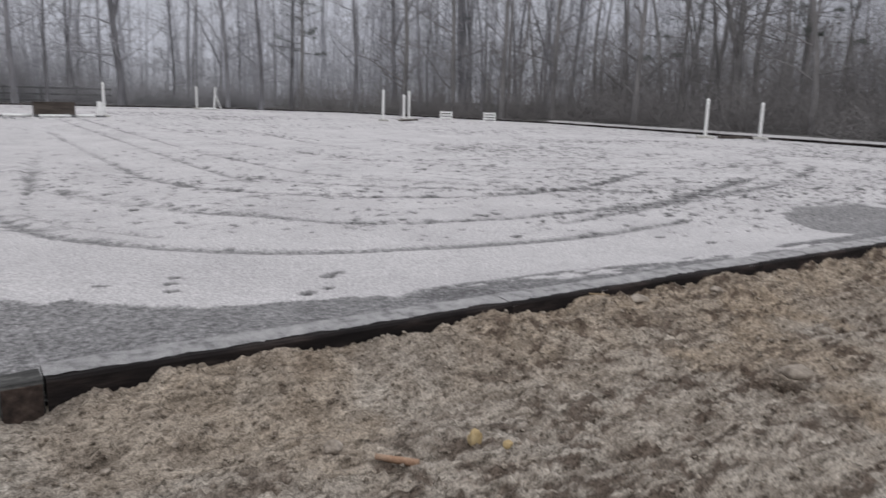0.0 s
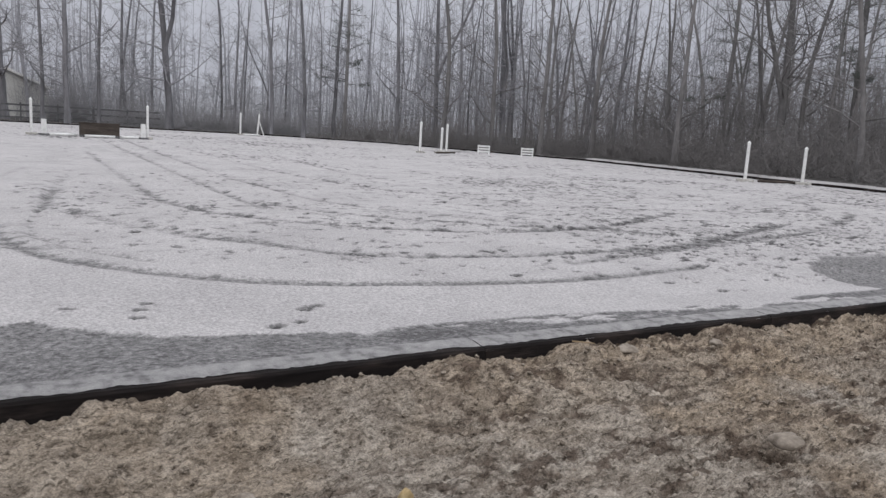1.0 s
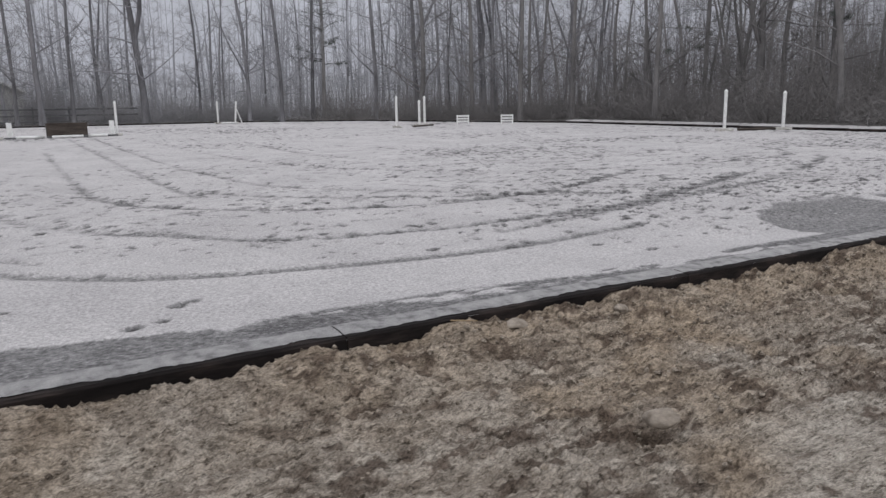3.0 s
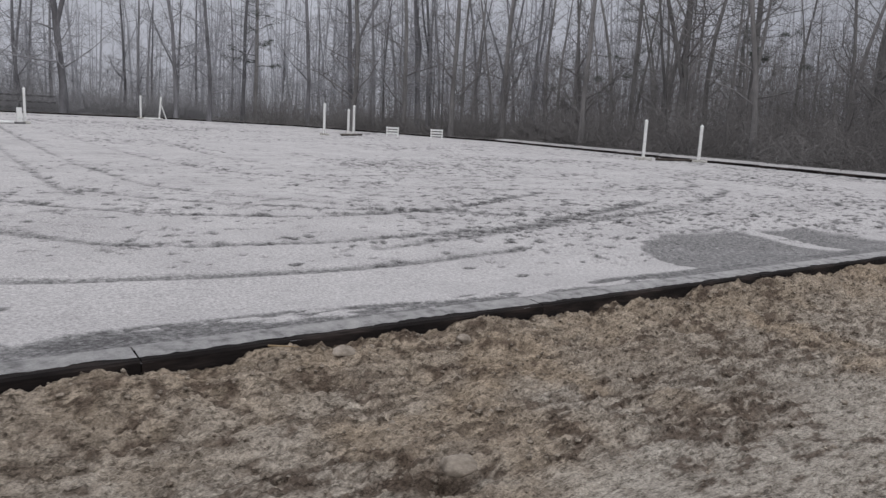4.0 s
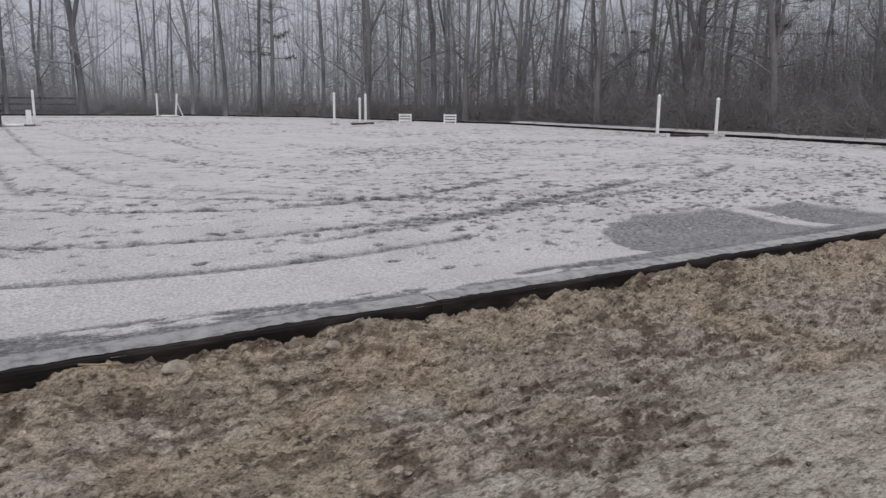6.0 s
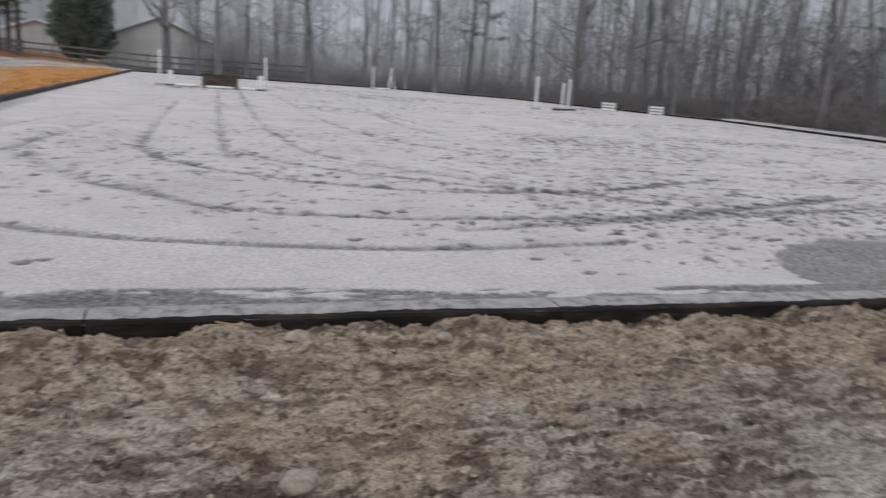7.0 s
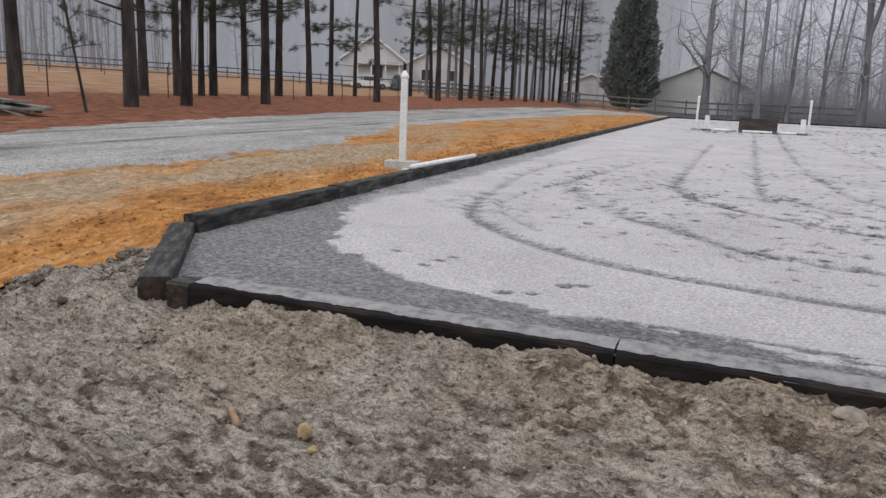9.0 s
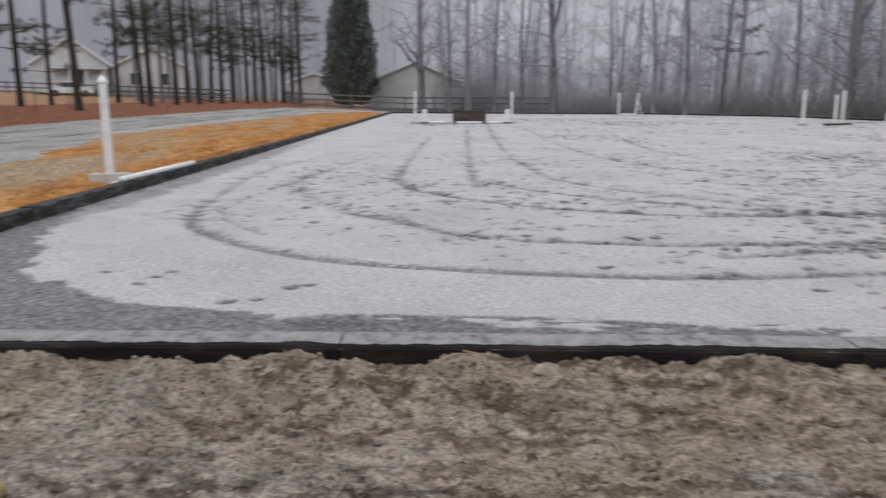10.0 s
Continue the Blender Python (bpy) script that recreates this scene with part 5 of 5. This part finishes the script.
board_fence([(-64, 14), (-56, 42), (-46, 74), (-22, 92)], "black board fence across the far pasture")
board_fence([(-30, 74), (-17, 70)], "black board fence beside the house", 3)
for k, (slope, far) in enumerate(((-1.09, 27), (-0.835, 31), (-0.683, 34), (-0.603, 37), (-0.52, 42), (-0.475, 45), (-0.43, 49))):
    x, y = eye9[0] + slope * far / math.hypot(slope, 1), eye9[1] + far / math.hypot(slope, 1)
    ob = part("fence_stake", box_bm((0.035, 0.035, 1.25), (0, 0, 0.55), 0.004), M_BROWN)
    ob.matrix_basis = pose(x, y, lie1(x, y))
    tagged(ob, "thin rusty metal fence stake at the pasture's edge", "stake", "pasture stakes")


# ---------- buildings ----------
def gable_house(name, x, y, z, turn, wide, deep, wall, peak, siding, label, openings=(), eave=0.35):
    ob = thing(name, x, y, z, turn, label, "house")
    bm = bmesh.new()
    pts = [(-wide / 2, 0), (wide / 2, 0), (wide / 2, wall), (0, peak), (-wide / 2, wall)]
    a = [bm.verts.new((px, -deep / 2, pz)) for px, pz in pts]
    b = [bm.verts.new((px, deep / 2, pz)) for px, pz in pts]
    bm.faces.new(a)
    bm.faces.new(b[::-1])
    for k in range(5):
        bm.faces.new((a[k], b[k], b[(k + 1) % 5], a[(k + 1) % 5]))
    part("wall", bm, siding, ob)
    for s in (-1, 1):
        slope = math.hypot(wide / 2, peak - wall)
        ang = math.atan2(peak - wall, wide / 2)
        m = Matrix.Rotation(s * ang, 4, "Y")
        part("roof", box_bm((slope + eave, deep + 0.7, 0.14), (s * (wide / 4 + eave * 0.4), 0, (wall + peak) / 2 + 0.06 - 0.1), 0.01, m), M_ROOF, ob)
        part("fascia", box_bm((slope + eave, 0.06, 0.22), (s * (wide / 4 + eave * 0.4), -deep / 2 - 0.36, (wall + peak) / 2 - 0.06), 0.006, m), M_WHITE, ob, "white fascia board")
    n = int(wall / 0.22)
    for k in range(n):
        part("clapboard", box_bm((wide + 0.02, 0.025, 0.19), (0, -deep / 2 - 0.012, 0.12 + 0.22 * k), 0.004), siding, ob)
    for ox, oz, ow, oh in openings:
        win = part("window", box_bm((ow + 0.2, 0.06, oh + 0.2), (ox, -deep / 2 - 0.05, oz), 0.006), M_WHITE, ob, "white window casing")
        part("pane", box_bm((ow, 0.03, oh), (ox, -deep / 2 - 0.085, oz), 0.004), M_GLASS, win, "dark glass pane")
    return ob


gable_house("shed", 0.8, 79, 0.35, 4, 9.4, 9, 2.9, 4.9, M_BEIGE, "beige gabled outbuilding behind the fence")
house = gable_house("house", -39.5, 86, 2.15, 26, 7.6, 9, 3.2, 6.0, M_SIDING, "pale clapboard farmhouse with a front porch in the mist", ((0.6, 1.7, 1.3, 1.5),))
wing = gable_house("house_wing", -32.2, 90.5, 2.15, 26, 8.5, 7, 3.0, 5.2, M_SIDING, "pale side wing of the farmhouse", ((-1.8, 1.6, 1.0, 1.3), (1.6, 1.6, 1.0, 1.3)))
porch = thing("porch", -37.0, 82.5, 2.0, 26, "white railed porch before the farmhouse", "porch")
part("deck", box_bm((5.5, 2.2, 0.5), (0, 0, 0.25), 0.01), M_GREYWHITE, porch)
part("roof", box_bm((6.0, 2.7, 0.15), (0, 0.2, 3.0), 0.01, Matrix.Rotation(radians(14), 4, "X")), M_ROOF, porch)
for k in range(4):
    part("column", box_bm((0.16, 0.16, 2.4), (-2.6 + 1.73 * k, -0.95, 1.7), 0.006), M_WHITE, porch)
for k in range(19):
    if not 8 <= k <= 10:
        part("baluster", box_bm((0.05, 0.05, 0.8), (-2.6 + 0.289 * k, -0.95, 0.95), 0.003), M_WHITE, porch)
part("rail", box_bm((2.2, 0.08, 0.07), (-1.5, -0.95, 1.36), 0.004), M_WHITE, porch)
part("rail", box_bm((2.0, 0.08, 0.07), (1.6, -0.95, 1.36), 0.004), M_WHITE, porch)
gable_house("far_shed", -13.5, 104, 1.6, 0, 7, 5, 2.2, 3.4, M_SIDING, "small pale shed behind the pines")


def parked_car(x, y, turn):
    ob = thing("car", x, y, lie1(x, y), turn, "white saloon car parked before the farmhouse", "car")
    bm = bmesh.new()
    side = [(-2.2, 0.35), (-2.25, 0.72), (-1.75, 0.88), (-1.0, 0.93), (1.25, 0.93), (2.1, 0.80), (2.2, 0.38)]
    rows = [[bm.verts.new((px, py, pz)) for px, pz in side] for py in (-0.85, 0.85)]
    for k in range(len(side)):
        n = (k + 1) % len(side)
        bm.faces.new((rows[0][k], rows[1][k], rows[1][n], rows[0][n]))
    bm.faces.new(rows[0])
    bm.faces.new(rows[1][::-1])
    part("body", bm, M_WHITE, ob)
    bm = bmesh.new()
    add_box(bm, (1.9, 1.45, 0.50), (0.15, 0, 1.16), 0.12)
    cabin = part("cabin", bm, M_GLASS, ob, "dark glazed cabin")
    part("roof", box_bm((1.45, 1.38, 0.06), (0.15, 0, 1.42), 0.02), M_WHITE, cabin)
    for wx in (-1.35, 1.35):
        for wy in (-0.80, 0.80):
            tyre = part("wheel", rod_bm((wx, wy - 0.1, 0.32), (wx, wy + 0.1, 0.32), 0.32, 16), M_HOLE, ob)
            part("rim", rod_bm((wx, wy - 0.11, 0.32), (wx, wy + 0.11, 0.32), 0.18, 12), M_FENCE, tyre)
    return ob


parked_car(-34.1, 74.2, 28)

# ---------- log and board heap by the drive ----------
heap = random.Random(33)
for k in range(11):
    a = heap.uniform(-14, 14) - 20
    ob = part("old_board", box_bm((heap.uniform(1.6, 2.6), 0.18, 0.06), (0, 0, 0), 0.006, pose(0, 0, 0, 0, heap.uniform(-4, 8), a)), M_GREYWOOD)
    x, y = -11.9 + heap.uniform(-0.5, 0.3), 8.7 + heap.uniform(-0.3, 0.5)
    ob.matrix_basis = pose(x, y, lie1(x, y) + 0.05 + 0.03 * k)
    tagged(ob, "grey weathered board on a heap beside the drive", "board", "board heap")


# ---------- stones, sticks and clods on the dirt ----------
def dirt_z(x, y):
    i, j = np.searchsorted(dx_, x), np.searchsorted(dy_, y)
    return float(dz[min(j, len(dy_) - 1), min(i, len(dx_) - 1)])


def stone(x, y, size, material, label, squash=0.65, seed=0, name="stone"):
    r = random.Random(seed)
    bm = bmesh.new()
    bmesh.ops.create_icosphere(bm, subdivisions=3, radius=1)
    for v in bm.verts:
        n = noise.noise(v.co * 1.3 + Vector((seed, 0, 0))) * 0.35 + noise.noise(v.co * 3.5 + Vector((0, seed, 0))) * 0.12
        v.co *= 1 + n
        v.co.z *= squash
        v.co *= size
    ob = part(name, bm, material, None, "", True)
    ob.matrix_basis = pose(x, y, dirt_z(x, y) + size * squash * 0.6, r.uniform(-15, 15), r.uniform(-15, 15), r.uniform(0, 360))
    return tagged(ob, label, "stone", "loose stones")


rock = stone(3.235, -1.41, 0.062, M_ROCK, "rounded tan fieldstone half sunk in the dirt", 0.7, 3)
rock.location.z = -0.078
rock.scale = (1.2, 1.0, 0.78)
nugget = stone(1.39, -1.10, 0.036, M_YELLOW, "small yellow stone on the trodden dirt", 0.9, 5)
nugget.scale = (0.72, 0.78, 1.25)
stone(1.48, -1.20, 0.02, M_YELLOW, "tiny yellow stone beside a larger one", 0.8, 6)
stone(0.85, -0.91, 0.035, M_ROCK, "small reddish stone in the dirt", 0.7, 8)
stone(-0.72, -0.26, 0.03, M_BROWN, "dark pebble on the dirt", 0.7, 9)
stone(3.40, -0.24, 0.065, M_ROCK, "flat pale stone against the timber", 0.35, 12)
stone(4.15, -0.30, 0.045, M_ROCK, "pale stone beside the timber", 0.6, 14)
pebble = random.Random(70)
for k in range(26):
    x, y = pebble.uniform(-0.8, 7), pebble.uniform(-2.5, -0.35)
    stone(x, y, pebble.uniform(0.007, 0.016), M_ROCK, "pale pebble lying on the dirt", 0.7, 100 + k, "pebble")
for a, b, r, label in (((3.02, -0.16, 0.02), (3.17, -0.19, 0.0), 0.005, "thin dry stick against the timber"), ((1.10, -1.13, 0.0), (0.98, -1.01, 0.012), 0.019, "short orange split stick on the dirt")):
    z = dirt_z(0.5 * (a[0] + b[0]), 0.5 * (a[1] + b[1])) + r
    ob = part("stick", rod_bm((a[0], a[1], a[2] + z), (b[0], b[1], b[2] + z), r, 7, r * 0.6), M_CHUNK if r > 0.01 else M_STICK, None, "", True)
    tagged(ob, label, "stick")
cv, cf = [], []
phi = (1 + 5**0.5) / 2
ICO = [(-1, phi, 0), (1, phi, 0), (-1, -phi, 0), (1, -phi, 0), (0, -1, phi), (0, 1, phi), (0, -1, -phi), (0, 1, -phi), (phi, 0, -1), (phi, 0, 1), (-phi, 0, -1), (-phi, 0, 1)]
ICO_F = [(0, 11, 5), (0, 5, 1), (0, 1, 7), (0, 7, 10), (0, 10, 11), (1, 5, 9), (5, 11, 4), (11, 10, 2), (10, 7, 6), (7, 1, 8), (3, 9, 4), (3, 4, 2), (3, 2, 6), (3, 6, 8), (3, 8, 9), (4, 9, 5), (2, 4, 11), (6, 2, 10), (8, 6, 7), (9, 8, 1)]
shade = []
for k in range(12500):
    x, y = pebble.uniform(-2.5, 9), pebble.uniform(-2.7, 0.0)
    gap_here = float(front_line(x)) - y
    if x < -0.3 or gap_here < 0.02:
        if not (x < -0.3 and y < -0.1):
            continue
    if pebble.random() < 0.3 and gap_here > 0.5:
        continue
    if calm[min(np.searchsorted(dy_, y), len(dy_) - 1), min(np.searchsorted(dx_, x), len(dx_) - 1)] > 0.4 and pebble.random() < 0.8:
        continue
    s = abs(pebble.gauss(0, 0.0058)) + 0.003
    z = dirt_z(x, y)
    shade += [pebble.random() ** 2.2 * 0.7] * 12
    base = len(cv)
    for vx, vy, vz in ICO:
        q = s * 0.53
        cv.append((x + vx * q * pebble.uniform(0.6, 1.3), y + vy * q * pebble.uniform(0.6, 1.3), z + s * 0.1 + vz * q * pebble.uniform(0.4, 1.0)))
    cf += [(base + i, base + j, base + l) for i, j, l in ICO_F]
for k in range(420):
    x = pebble.uniform(-2.1, -0.42)
    y = float(clay_edge(x)) - abs(pebble.gauss(0, 0.22)) + 0.06
    if x > float(np.interp(y, [-0.07, 1.5], [-0.37, -1.44])):
        continue
    s = abs(pebble.gauss(0, 0.018)) + 0.006
    z = dirt_z(x, y)
    shade += [pebble.random() * 0.8] * 12
    base = len(cv)
    for vx, vy, vz in ICO:
        q = s * 0.53
        cv.append((x + vx * q * pebble.uniform(0.6, 1.4), y + vy * q * pebble.uniform(0.6, 1.3), z + s * 0.1 + vz * q * pebble.uniform(0.4, 1.0)))
    cf += [(base + i, base + j, base + l) for i, j, l in ICO_F]
clods = link_mesh("clods", cv, cf, M_DIRT)
for key, value in (("clay", 0.2), ("pale", 0.1), ("dark", 0.1)):
    layer = clods.data.attributes.new(key, "FLOAT", "POINT")
    layer.data.foreach_set("value", np.array(shade, np.float32) if key == "dark" else np.full(len(cv), value, np.float32))
tagged(clods, "loose crumbs and clods of brown dirt", "clods", kind="stuff")

cv, cf = [], []
for k in range(2200):
    y = pebble.uniform(0.3, 13) if pebble.random() < 0.75 else pebble.uniform(13, 30)
    x = float(left_line(y)) - 0.16 - abs(pebble.gauss(0, 0.5))
    if x < -4.6 or y < float(clay_edge(x)) + 0.1:
        continue
    s = (abs(pebble.gauss(0, 0.010)) + 0.004) * (1 + 0.03 * y)
    i, j = np.searchsorted(gx_, x), np.searchsorted(gy_, y)
    z = float(gz[min(j, len(gy_) - 1), min(i, len(gx_) - 1)])
    base = len(cv)
    for vx, vy, vz in ICO:
        q = s * 0.53
        cv.append((x + vx * q * pebble.uniform(0.6, 1.3), y + vy * q * pebble.uniform(0.6, 1.3), z + s * 0.1 + vz * q * pebble.uniform(0.4, 1.0)))
    cf += [(base + i, base + j, base + l) for i, j, l in ICO_F]
lumps = link_mesh("clay_clods", cv, cf, M_CLAY)
layer = lumps.data.attributes.new("pale", "FLOAT", "POINT")
layer.data.foreach_set("value", np.full(len(cv), 0.15, np.float32))
tagged(lumps, "loose orange clay crumbs along the bank", "clods", kind="stuff")
